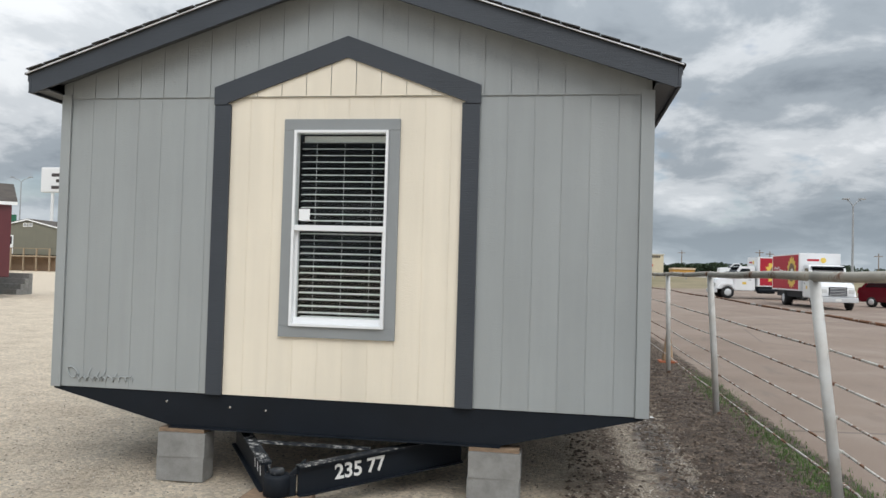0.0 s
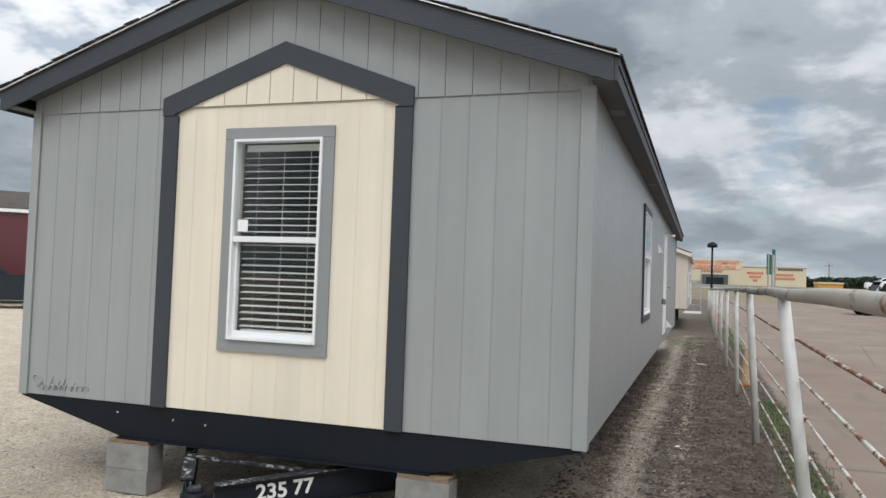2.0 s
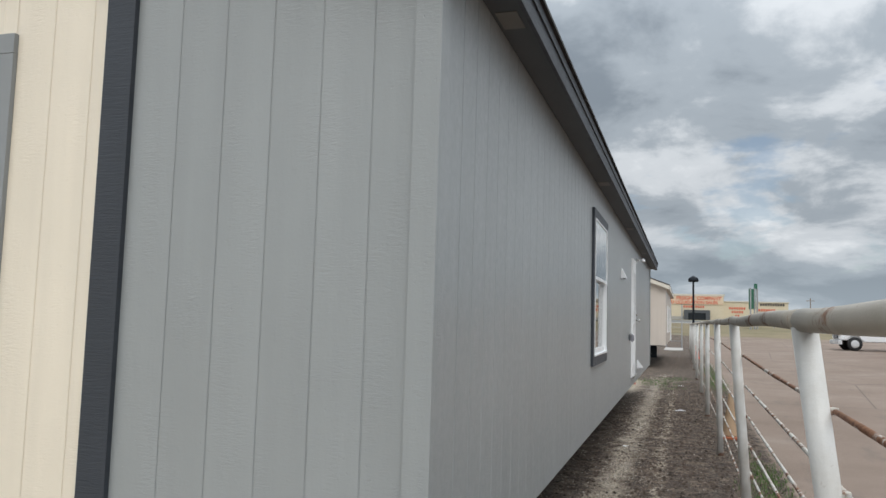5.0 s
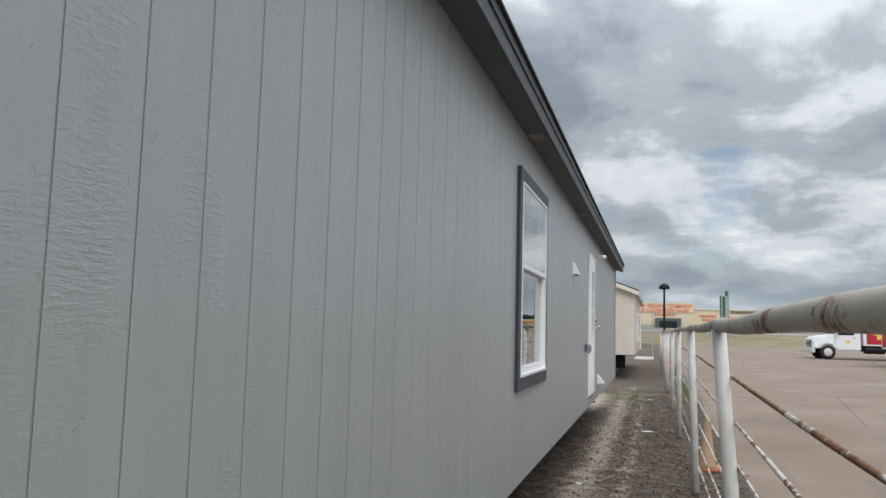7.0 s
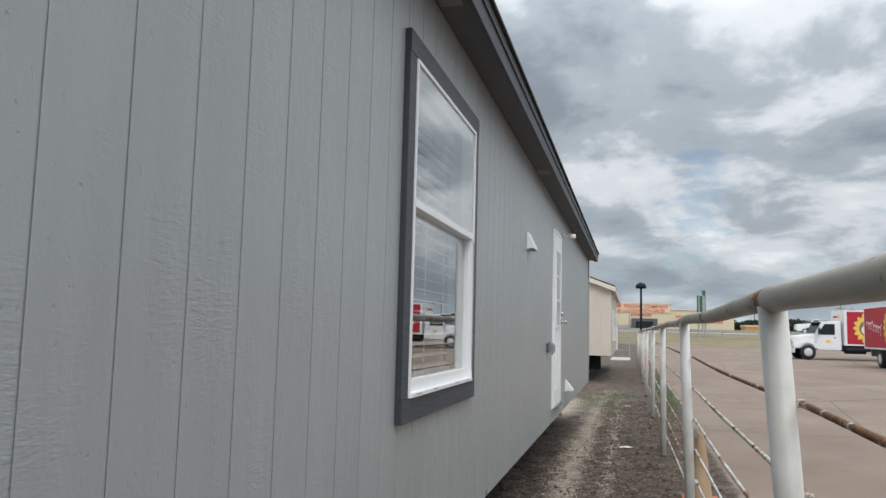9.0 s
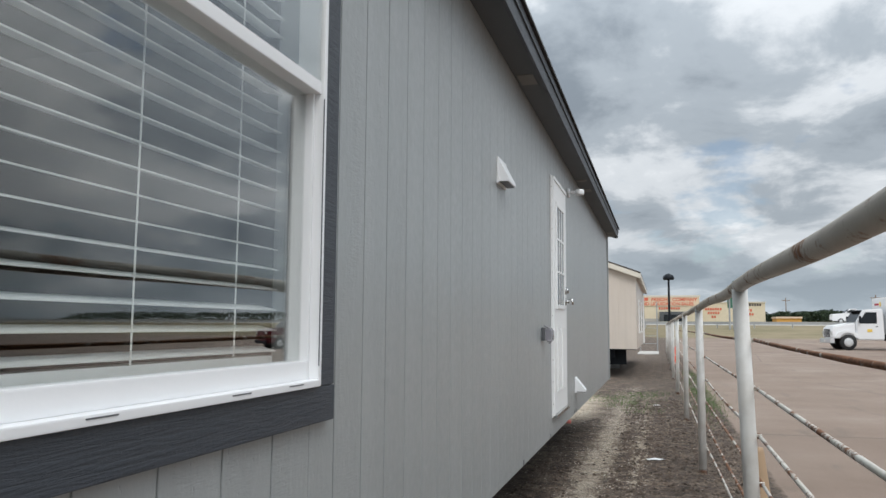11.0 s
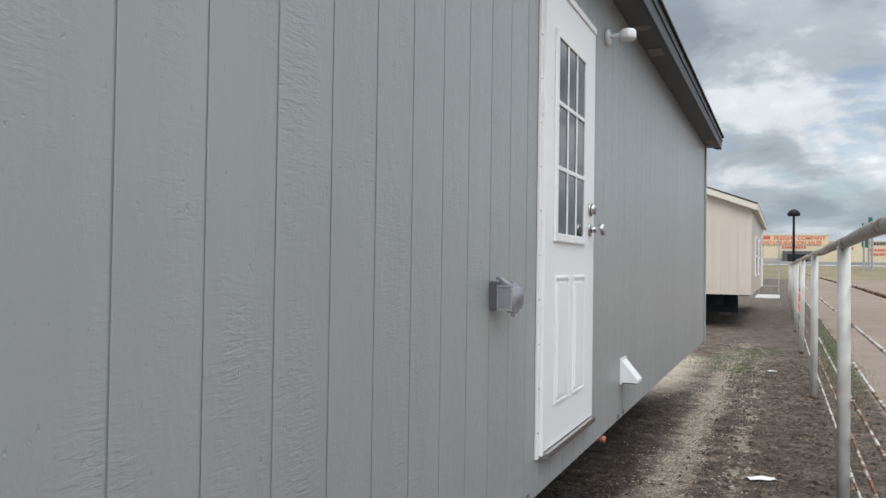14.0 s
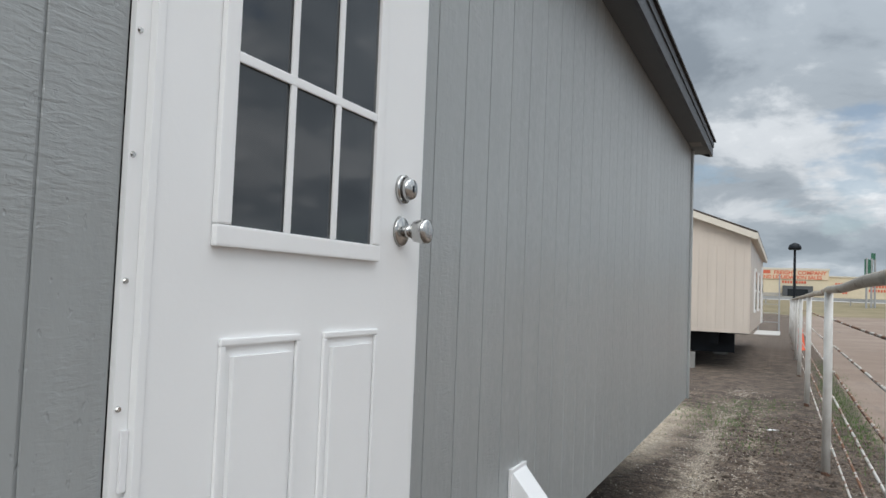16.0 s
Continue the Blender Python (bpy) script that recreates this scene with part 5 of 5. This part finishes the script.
    for s in (-1, 1):
        a, b2 = sorted((s * 1.221, s * 1.228))
        add("side_panel", box(-8.45, -2.48, a, b2, 1.12, 3.32), M["red_box"], "red printed side panel")
        a, b2 = sorted((s * 1.229, s * 1.234))
        cx, cz, n = -3.9, 2.2, 16
        for k in range(n):
            an = 2 * math.pi * k / n
            ca, sa = math.cos(an), math.sin(an)
            pet = [(cx + 0.5 * ca - 0.2 * -sa, cz + 0.5 * sa - 0.2 * ca), (cx + 0.9 * ca - 0.14 * -sa, cz + 0.9 * sa - 0.14 * ca), (cx + 1.06 * ca, cz + 1.06 * sa), (cx + 0.9 * ca + 0.14 * -sa, cz + 0.9 * sa + 0.14 * ca), (cx + 0.5 * ca + 0.2 * -sa, cz + 0.5 * sa + 0.2 * ca)]
            add("petal_print", prism(pet, "y", a, b2 - 0.0004 * (k % 2)), M["petal"])
        a, b2 = sorted((s * 1.2345, s * 1.238))
        add("flower_print", prism([(cx + 0.66 * math.cos(2 * math.pi * k / 20), cz + 0.6 * math.sin(2 * math.pi * k / 20)) for k in range(20)], "y", a, b2), M["timber"])
        a, b2 = sorted((s * 1.2385, s * 1.242))
        add("flower_print", prism([(cx + 0.1 + 0.42 * math.cos(2 * math.pi * k / 14), cz - 0.1 + 0.34 * math.sin(2 * math.pi * k / 14)) for k in range(14)], "y", a, b2), M["chalk"])
        a, b2 = sorted((s * 1.229, s * 1.234))
        mark = bmesh.new()
        for k in range(46):
            u0, u1 = k / 46, (k + 1) / 46
            q = [(-5.25 - 2.7 * u - 0.16 * math.sin(40 * u), 2.05 + 0.35 * u + (0.30 if u < 0.12 or 0.55 < u < 0.66 else 0.17) * math.cos(40 * u)) for u in (u0, u1)]
            prism([(q[0][0], q[0][1] - 0.045), (q[1][0], q[1][1] - 0.045), (q[1][0], q[1][1] + 0.045), (q[0][0], q[0][1] + 0.045)], "y", a, b2, mark)
        add("brand_mark", mark, M["chalk"], "white printed script stroke")
    return tr


box_truck((13.3, 66.0, ground_height(13.3, 66.0)), 186, "white box truck with red sunflower-printed cargo box")
box_truck((16.1, 48.7, ground_height(16.1, 50.0)), -90, "white box truck with red cargo sides facing the lot")


def car(name, at, turn, length, height, mat, label, bed=False):
    T = pose(*at, 0, 0, turn)
    c = thing(name, at, label, "car")

    def add(pname, bm, m, lab="", parent=None, smooth=False):
        bmesh.ops.transform(bm, matrix=T, verts=bm.verts)
        return part(pname, bm, m, parent or c, lab, smooth)
    L, H = length, height
    side = [(0, 0.35), (0, 0.62 * H), (-0.05 * L, 0.66 * H), (-0.24 * L, 0.70 * H), (-0.27 * L, 0.72 * H), (-L, 0.72 * H), (-L, 0.35)]
    body = prism(side, "y", -0.92, 0.92)
    bmesh.ops.bevel(body, geom=list(body.edges), offset=0.07, segments=2, affect="EDGES")
    bo = add("body", body, mat)
    back = -0.62 * L if bed else -0.98 * L
    top = prism([(-0.26 * L, 0.70 * H), (-0.37 * L, 0.98 * H), (-0.42 * L, H), (back + 0.12 * L, H), (back + 0.03, 0.70 * H)], "y", -0.80, 0.80)
    bmesh.ops.bevel(top, geom=list(top.edges), offset=0.05, segments=2, affect="EDGES")
    ca = add("cabin", top, mat)
    for s in (-1, 1):
        a, b2 = sorted((s * 0.802, s * 0.81))
        add("side_window", prism([(-0.31 * L, 0.73 * H), (-0.385 * L, 0.94 * H), (back + 0.13 * L, 0.94 * H), (back + 0.07 * L, 0.73 * H)], "y", a, b2), M["dark_glass"], "", ca)
        a, b2 = sorted((s * 0.62, s * 0.90))
        add("headlight", box(-0.03, 0.012, a, b2, 0.5 * H, 0.57 * H, None, 0.008), M["lens"], "", bo)
        add("tail_light", box(-L - 0.012, -L + 0.03, a, b2, 0.5 * H, 0.62 * H, None, 0.008), M["tail_red"], "", bo)
        wheel_at(-0.18 * L, s * 0.82, 0.36, 0.22, c, T)
        wheel_at(-0.80 * L, s * 0.82, 0.36, 0.22, c, T)
    ws = prism([(-0.262 * L, 0.72 * H), (-0.252 * L, 0.72 * H), (-0.352 * L, 0.95 * H), (-0.362 * L, 0.95 * H)], "y", -0.7, 0.7)
    bmesh.ops.translate(ws, verts=ws.verts, vec=(0.03, 0, 0.01))
    add("windscreen", ws, M["dark_glass"], "", ca)
    add("bumper", box(-0.04, 0.05, -0.9, 0.9, 0.33, 0.52, None, 0.02), M["black_steel"], "", bo)
    return c


car("parked_car", (23.9, 53.0, ground_height(22.5, 54.0)), -50, 4.8, 1.85, M["dark_red_car"], "dark red sport utility car parked beside the trucks")
car("parked_car", (22.5, 117.0, ground_height(16, 117.0) + 0.05), 178, 5.6, 1.9, M["truck_white"], "white pickup truck on the far road", True)
car("parked_car", (29.5, 119.0, ground_height(20, 119.0) + 0.05), 2, 4.7, 1.5, M["dark_car"], "dark sedan on the far road")
car("parked_car", (-27.9, 22.3, 0.0), 222, 5.6, 1.9, M["dark_car"], "dark pickup parked by the maroon home", True)

# ---- beyond the lot ----
SY, SZ = 200.0, 2.5
store = thing("store_building", (5.0, SY, SZ), "long cream store building with red lettering", "building")
part("wall", box(-45, 10.7, SY, SY + 30, SZ, 8.7), M["store_wall"], store)
part("wall", box(10.7, 25.2, SY + 1.5, SY + 30, SZ, 7.35), M["store_wall"], store)
part("roof", box(-45.3, 10.95, SY - 0.2, SY + 30.2, 8.701, 9.1), M["trim_cream"], store)
part("roof", box(10.951, 25.4, SY + 1.3, SY + 30.2, 7.351, 7.6), M["trim_cream"], store)
part("sign_band", box(-20, 10.6, SY - 0.15, SY - 0.01, 6.6, 8.65), M["store_band"], store)
ent = part("entrance", box(1.6, 7.6, SY - 2.0, SY - 0.02, SZ, 5.2), M["soffit"], store, "dark entrance canopy")
part("door", box(2.6, 6.6, SY - 2.06, SY - 2.005, SZ, 4.5), M["dark_glass"], ent)
part("base_band", box(-45, 1.55, SY - 0.2, SY - 0.02, SZ, 3.6), M["concrete_far"], store)
for word, size, x, z in (("FREIGHT COMPANY", 1.15, 5.0, 8.05), ("AND LIQUIDATION SALES", 1.05, 3.2, 7.05)):
    lettering(word, size, pose(x, SY - 0.17, z, 90, 0, 0), M["sign_red"], store, "lettering", "red wall lettering", 0.01, 0.03)
for x0, x1, z in ((-5.2, -0.9, 7.8), (-4.5, -3.4, 6.75)):
    part("lettering_bar", box(x0, x1, SY - 0.18, SY - 0.155, z, z + 0.75), M["sign_red"], store)
for x0, x1, z, mat in ((1.5, 6.5, 5.75, "sign_red"), (12.0, 16.2, 5.6, "sign_red"), (12.6, 15.8, 4.7, "sign_red"), (13.4, 14.6, 3.8, "sign_red"), (18.6, 22.6, 5.3, "sign_red"), (18.4, 22.8, 4.4, "sign_red"), (19.0, 24.5, 6.6, "sign_dark")):
    y = SY - 0.05 if x0 < 10 else SY + 1.45
    n = int((x1 - x0) / 0.55)
    for k in range(n):
        part("lettering_bar", box(x0 + 0.55 * k, x0 + 0.55 * k + 0.38, y - 0.03, y, z, z + 0.55), M[mat], store)

lp = thing("lamp_post", (2.62, 90.0, 0.8), "black lamp post with a mushroom head", "lamp post")
part("pole", rod((2.62, 90, 0.8), (2.62, 90, 6.4), 0.13, 0.10, 12), M["black_steel"], lp)
part("head", tube([(2.62, 90, z) for z in (6.3, 6.43, 6.66, 6.82, 6.93)], [0.50, 0.56, 0.50, 0.32, 0.08], 20), M["black_steel"], lp, "", True)

gs = thing("road_sign", (9.45, 100.0, 1.1), "green road sign on steel posts", "sign")
for x, y in ((9.1, 100.0), (9.6, 100.8), (9.95, 101.4)):
    part("post", rod((x, y, 1.0), (x, y, 6.2), 0.10, 0.10, 8), M["galv"], gs)
gp = part("sign_panel", prism([(8.95, 99.85), (9.75, 101.1), (9.70, 101.14), (8.90, 99.89)], "z", 3.7, 6.1), M["sign_green"], gs)
part("sign_tab", prism([(9.6, 100.75), (9.98, 101.35), (9.93, 101.39), (9.55, 100.79)], "z", 6.12, 6.75), M["sign_green"], gs)


def mast(x, y, z0, z1, arms, label):
    m = thing("street_lamp", (x, y, z0), label, "street lamp", "tall street lamps")
    part("pole", rod((x, y, z0), (x, y, z1 - 0.8), 0.14, 0.08, 10), M["galv"], m)
    for s in arms:
        part("arm", tube([(x, y, z1 - 0.82), (x + s * 0.5, y, z1 - 0.4), (x + s * 1.5, y, z1)], 0.05, 8), M["galv"], m)
        part("head", box(x + s * 1.5 - 0.35, x + s * 1.5 + 0.35, y - 0.15, y + 0.15, z1 - 0.08, z1 + 0.08, None, 0.03), M["galv"], m)


mast(31.5, 90.0, 0.7, 10.9, (-0.5, 0.6), "tall grey street lamp with two heads")
mast(-93.4, 120.0, 2.0, 16.0, (-1.2, 1.2), "tall grey street lamp with two long arms")

ws = thing("pylon_sign", (-80.6, 110.0, 1.7), "white pylon sign with dark lettering", "sign")
part("pole", rod((-80.0, 110, 1.7), (-80.0, 110, 12.3), 0.25, 0.25, 12), M["truck_white"], ws)
cabn = part("sign_cabinet", box(-81.9, -77.0, 109.6, 110.4, 12.4, 16.4, None, 0.25), M["truck_white"], ws)
for x0, x1, z in ((-80.0, -77.6, 14.9), (-79.2, -77.8, 14.0), (-80.0, -77.5, 12.95)):
    part("lettering_bar", box(x0, x1, 109.56, 109.595, z, z + 0.5), M["sign_dark"], cabn)
hs = thing("road_sign", (-103.2, 130.0, 2.3), "green highway sign on a post", "sign")
part("post", rod((-103.2, 130.2, 2.2), (-103.2, 130.2, 9.9), 0.15, 0.15, 8), M["galv"], hs)
part("sign_panel", box(-104.8, -101.9, 130.0, 130.1, 8.2, 10.1), M["sign_green"], hs)

ob_ = thing("store_building", (36.5, 245.0, 2.5), "low orange building far off", "building")
part("wall", box(33.2, 39.6, 243, 252, 2.5, 4.2), M["orange_wall"], ob_)
part("roof", box(33.0, 39.8, 242.7, 252.3, 4.201, 4.7), M["store_band"], ob_)

for x, y, h in ((60, 250, 11), (66, 262, 11), (76, 255, 10), (84, 270, 11), (44, 300, 12), (98, 260, 11)):
    up_ = thing("utility_pole", (x, y, 2.5), "wooden utility pole with a crossarm", "utility pole", "utility poles")
    part("pole", rod((x, y, 2.4), (x, y, h), 0.18, 0.12, 8), M["timber"], up_)
    part("crossarm", box(x - 1.3, x + 1.3, y - 0.08, y + 0.08, h - 1.0, h - 0.8), M["timber"], up_)


def woods(spots, seed):
    """Far trees as many small leaf clumps."""
    r = random.Random(seed)
    verts, faces = [], []
    for x0, x1, y, z0, top, n in spots:
        for _ in range(n):
            u = r.random()
            x = x0 + (x1 - x0) * u
            crown = top * (0.72 + 0.28 * noise.noise(Vector((x * 0.22, y, 3.0)))) * min(1.0, 8 * u + 0.4, 8 * (1 - u) + 0.4)
            c = Vector((x, y + r.uniform(-5, 5), z0 + crown * (1 - r.random() ** 1.6)))
            for _k in range(3):
                d = [Vector((r.uniform(-1, 1), r.uniform(-1, 1), r.uniform(-1, 1))) * r.uniform(0.35, 0.8) for _ in range(3)]
                i = len(verts)
                verts += [c + q for q in d]
                faces.append((i, i + 1, i + 2))
    me = bpy.data.meshes.new("far_woods")
    me.from_pydata(verts, [], faces)
    me.materials.append(M["woods"])
    tagged(new("far_woods", me), "dark green line of far trees", "trees", kind="stuff")


woods([(27, 95, 262, 2.0, 5.6, 4500), (20, 34, 300, 2.0, 7.0, 700), (44, 60, 272, 2.0, 6.2, 900), (95, 260, 300, 2.0, 6.0, 3500), (-260, -110, 300, 2.0, 6.0, 2500)], 7)

rd = box(-400, 400, 112, 124, 0, 0.02)
for v in rd.verts:
    v.co.z += ground_height(0, v.co.y) + 0.03
solo("road", rd, M["concrete_far"], "pale concrete highway across the verge", "road", kind="structure")
gr_ = thing("guard_rail", (0.0, 104.0, 1.2), "low grey guard rail along the highway", "guard rail")
zz = ground_height(0, 104.0)
part("rail", box(-120, 160, 104.0, 104.06, zz + 0.45, zz + 0.75), M["galv"], gr_)
for k in range(70):
    part("post", box(-120 + 4 * k, -119.9 + 4 * k, 104.061, 104.16, zz - 0.1, zz + 0.7), M["galv"], gr_)

# gate posts and slab at the lane's end
gt = thing("pipe_gate", (1.5, 62.0, 0.0), "grey pipe gate across the lane's end", "gate")
for x in (0.45, 1.52):
    part("post", rod((x, 62.0, -0.05), (x, 62.0, 3.2 if x > 1 else 1.55), 0.04 if x > 1 else 0.02, 0.04 if x > 1 else 0.02, 12), M["galv"], gt)
for z in (0.5, 1.0, 1.5):
    part("rail", rod((0.5, 62.0, z), (1.47, 62.0, z), 0.015, 0.015, 10), M["galv"], gt)
solo("concrete_slab", box(0.4, 1.6, 56.0, 61.5, -0.04, 0.03, None, 0.01), M["concrete_far"], "pale concrete slab at the lane's end", "slab")

# ---- loose things along the lane ----
stp = thing("traffic_cone", (2.37, 15.9, 0.0), "sun-faded orange traffic cone beside the pipe fence", "cone")
part("body", tube([(2.37, 15.9, 0.036), (2.37, 15.9, 0.06), (2.375, 15.9, 0.36), (2.38, 15.9, 0.66), (2.38, 15.9, 0.69)], [0.125, 0.115, 0.075, 0.035, 0.028], 20), M["cone_faded"], stp, "faded tan-orange cone body", True)
part("base", box(2.19, 2.55, 15.72, 16.08, 0.0, 0.035, None, 0.012), M["cone_base"], stp, "orange-red square base")
cn = thing("marker", (2.28, 45.0, 0.0), "orange plastic marker leaning on the fence", "marker")
part("body", tube([(2.28, 45.0, 0.0), (2.28, 45.0, 0.1), (2.28, 45.0, 0.75)], [0.22, 0.16, 0.07], 14), M["orange"], cn)
for x, y, a, w, l in ((1.62, 19.3, 20, 0.09, 0.22), (0.89, 14.38, 70, 0.06, 0.08), (1.35, 9.4, 10, 0.05, 0.06), (1.6, 26.0, 40, 0.06, 0.16)):
    z = ground_height(x, y)
    bm = bmesh.new()
    bmesh.ops.create_grid(bm, x_segments=6, y_segments=3, size=0.5)
    for v in bm.verts:
        v.co = Vector((v.co.x * l, v.co.y * w, 0.012 + 0.012 * noise.noise(v.co * 3.0)))
    bmesh.ops.solidify(bm, geom=list(bm.faces), thickness=0.002)
    bmesh.ops.transform(bm, matrix=pose(x, y, z, 0, 0, a), verts=bm.verts)
    solo("paper_scrap", bm, M["white"], "crumpled white paper scrap on the dirt", "litter", "paper scraps")


def scatter_stones(seed):
    """Loose gravel: dense in the pale tracks and on the lot before the home, thin on the lane."""
    r = random.Random(seed)
    base = [Vector(v) for v in ((1, 0, 0), (-1, 0, 0), (0, 1, 0), (0, -1, 0), (0, 0, 1), (0, 0, -0.6))]
    tris = ((0, 2, 4), (2, 1, 4), (1, 3, 4), (3, 0, 4), (2, 0, 5), (1, 2, 5), (3, 1, 5), (0, 3, 5))
    verts, faces = [], []

    def stone(x, y, s):
        a, k = r.uniform(0, 6.28), Vector((r.uniform(0.7, 1.3), r.uniform(0.6, 1.1), r.uniform(0.35, 0.75)))
        c = Vector((x, y, ground_height(x, y) + s * 0.1))
        i = len(verts)
        for v in base:
            q = Vector((v.x * k.x, v.y * k.y, v.z * k.z)) * s * r.uniform(0.8, 1.2)
            verts.append(c + Vector((q.x * math.cos(a) - q.y * math.sin(a), q.x * math.sin(a) + q.y * math.cos(a), q.z)))
        faces.extend((i + t[0], i + t[1], i + t[2]) for t in tris)
    for _ in range(22000):
        y = 5.0 + 26 * r.random() ** 0.9
        x = 0.92 + 0.003 * y - 0.12 * noise.noise(Vector((0.0, y * 0.55, 0.0))) + r.gauss(0, 0.13)
        if noise.noise(Vector((x * 2.6, y * 1.6, 5))) > r.uniform(-0.25, 0.2):
            stone(x, y, r.uniform(0.004, 0.012))
    for _ in range(7000):
        stone(r.uniform(0.7, 2.7), r.uniform(3.5, 30), r.uniform(0.003, 0.009))
    for _ in range(7000):
        stone(r.gauss(1.39, 0.07) if r.random() < 0.45 else r.uniform(0.2, 1.1), r.uniform(5.5, 28) if r.random() < 0.85 else r.uniform(22.5, 30), r.uniform(0.003, 0.012))
    for _ in range(11000):
        stone(r.uniform(-6.5, 0.9), r.uniform(3.2, 14), r.uniform(0.004, 0.013))
    gravel_data = (list(verts), list(faces))
    verts.clear()
    faces.clear()
    for _ in range(20000):
        x = r.uniform(0.3, 2.7)
        yy = r.uniform(4.5, 27)
        if (abs(x - 0.96) > 0.16 or r.random() < 0.3) and (x > 1.0 or yy < 19):
            stone(x, yy, 0.006 + 0.026 * r.random() ** 2)
    me = bpy.data.meshes.new("soil_clods")
    me.from_pydata(verts, [], faces)
    me.materials.append(M["clod"])
    tagged(new("soil_clods", me), "dark clods of loose soil along the lane", "soil", kind="stuff")
    gv, gf = gravel_data
    me = bpy.data.meshes.new("loose_gravel")
    me.from_pydata(gv, [], gf)
    me.materials.append(M["stone"])
    tagged(new("loose_gravel", me), "loose pale gravel strewn over the dirt", "gravel", kind="stuff")


scatter_stones(11)


def grass_tufts(seed):
    r = random.Random(seed)
    verts, faces = [], []

    def blade(x, y, h):
        a, lean = r.uniform(0, 6.28), r.uniform(0.1, 0.7)
        w = r.uniform(0.002, 0.0045)
        c, d = Vector((x, y, ground_height(x, y) - 0.005)), Vector((math.cos(a), math.sin(a), 0))
        s = Vector((-d.y, d.x, 0)) * w
        i = len(verts)
        verts.extend((c - s, c + s, c + d * lean * h * 0.5 + Vector((0, 0, h * 0.7)) + s * 0.7, c + d * lean * h * 0.5 + Vector((0, 0, h * 0.7)) - s * 0.7, c + d * lean * h + Vector((0, 0, h))))
        faces.extend(((i, i + 1, i + 2, i + 3), (i + 3, i + 2, i + 4)))
    spots = [(2.52, 6.6, 0.14, 0.7, 1500), (2.55, 8.4, 0.12, 0.8, 1300), (2.5, 11.3, 0.12, 0.6, 700), (2.6, 12.8, 0.1, 0.7, 900), (2.6, 27, 0.16, 1.6, 1600), (2.6, 31, 0.16, 1.5, 1200),
             (1.0, 26.2, 0.35, 0.7, 700), (1.3, 28.4, 0.3, 0.5, 500), (0.5, 27.3, 0.4, 0.5, 400), (1.4, 24.6, 0.2, 0.3, 150), (2.66, 4.6, 0.08, 0.8, 700), (2.62, 36, 0.15, 2.0, 1000)]
    for x, y, sx, sy, n in spots:
        for _ in range(n):
            blade(r.gauss(x, sx), r.gauss(y, sy), r.uniform(0.02, 0.06))
    me = bpy.data.meshes.new("grass")
    me.from_pydata(verts, [], faces)
    me.materials.append(M["grass"])
    tagged(new("grass", me), "short green grass tufts by the pavement edge", "grass", kind="stuff")


grass_tufts(5)
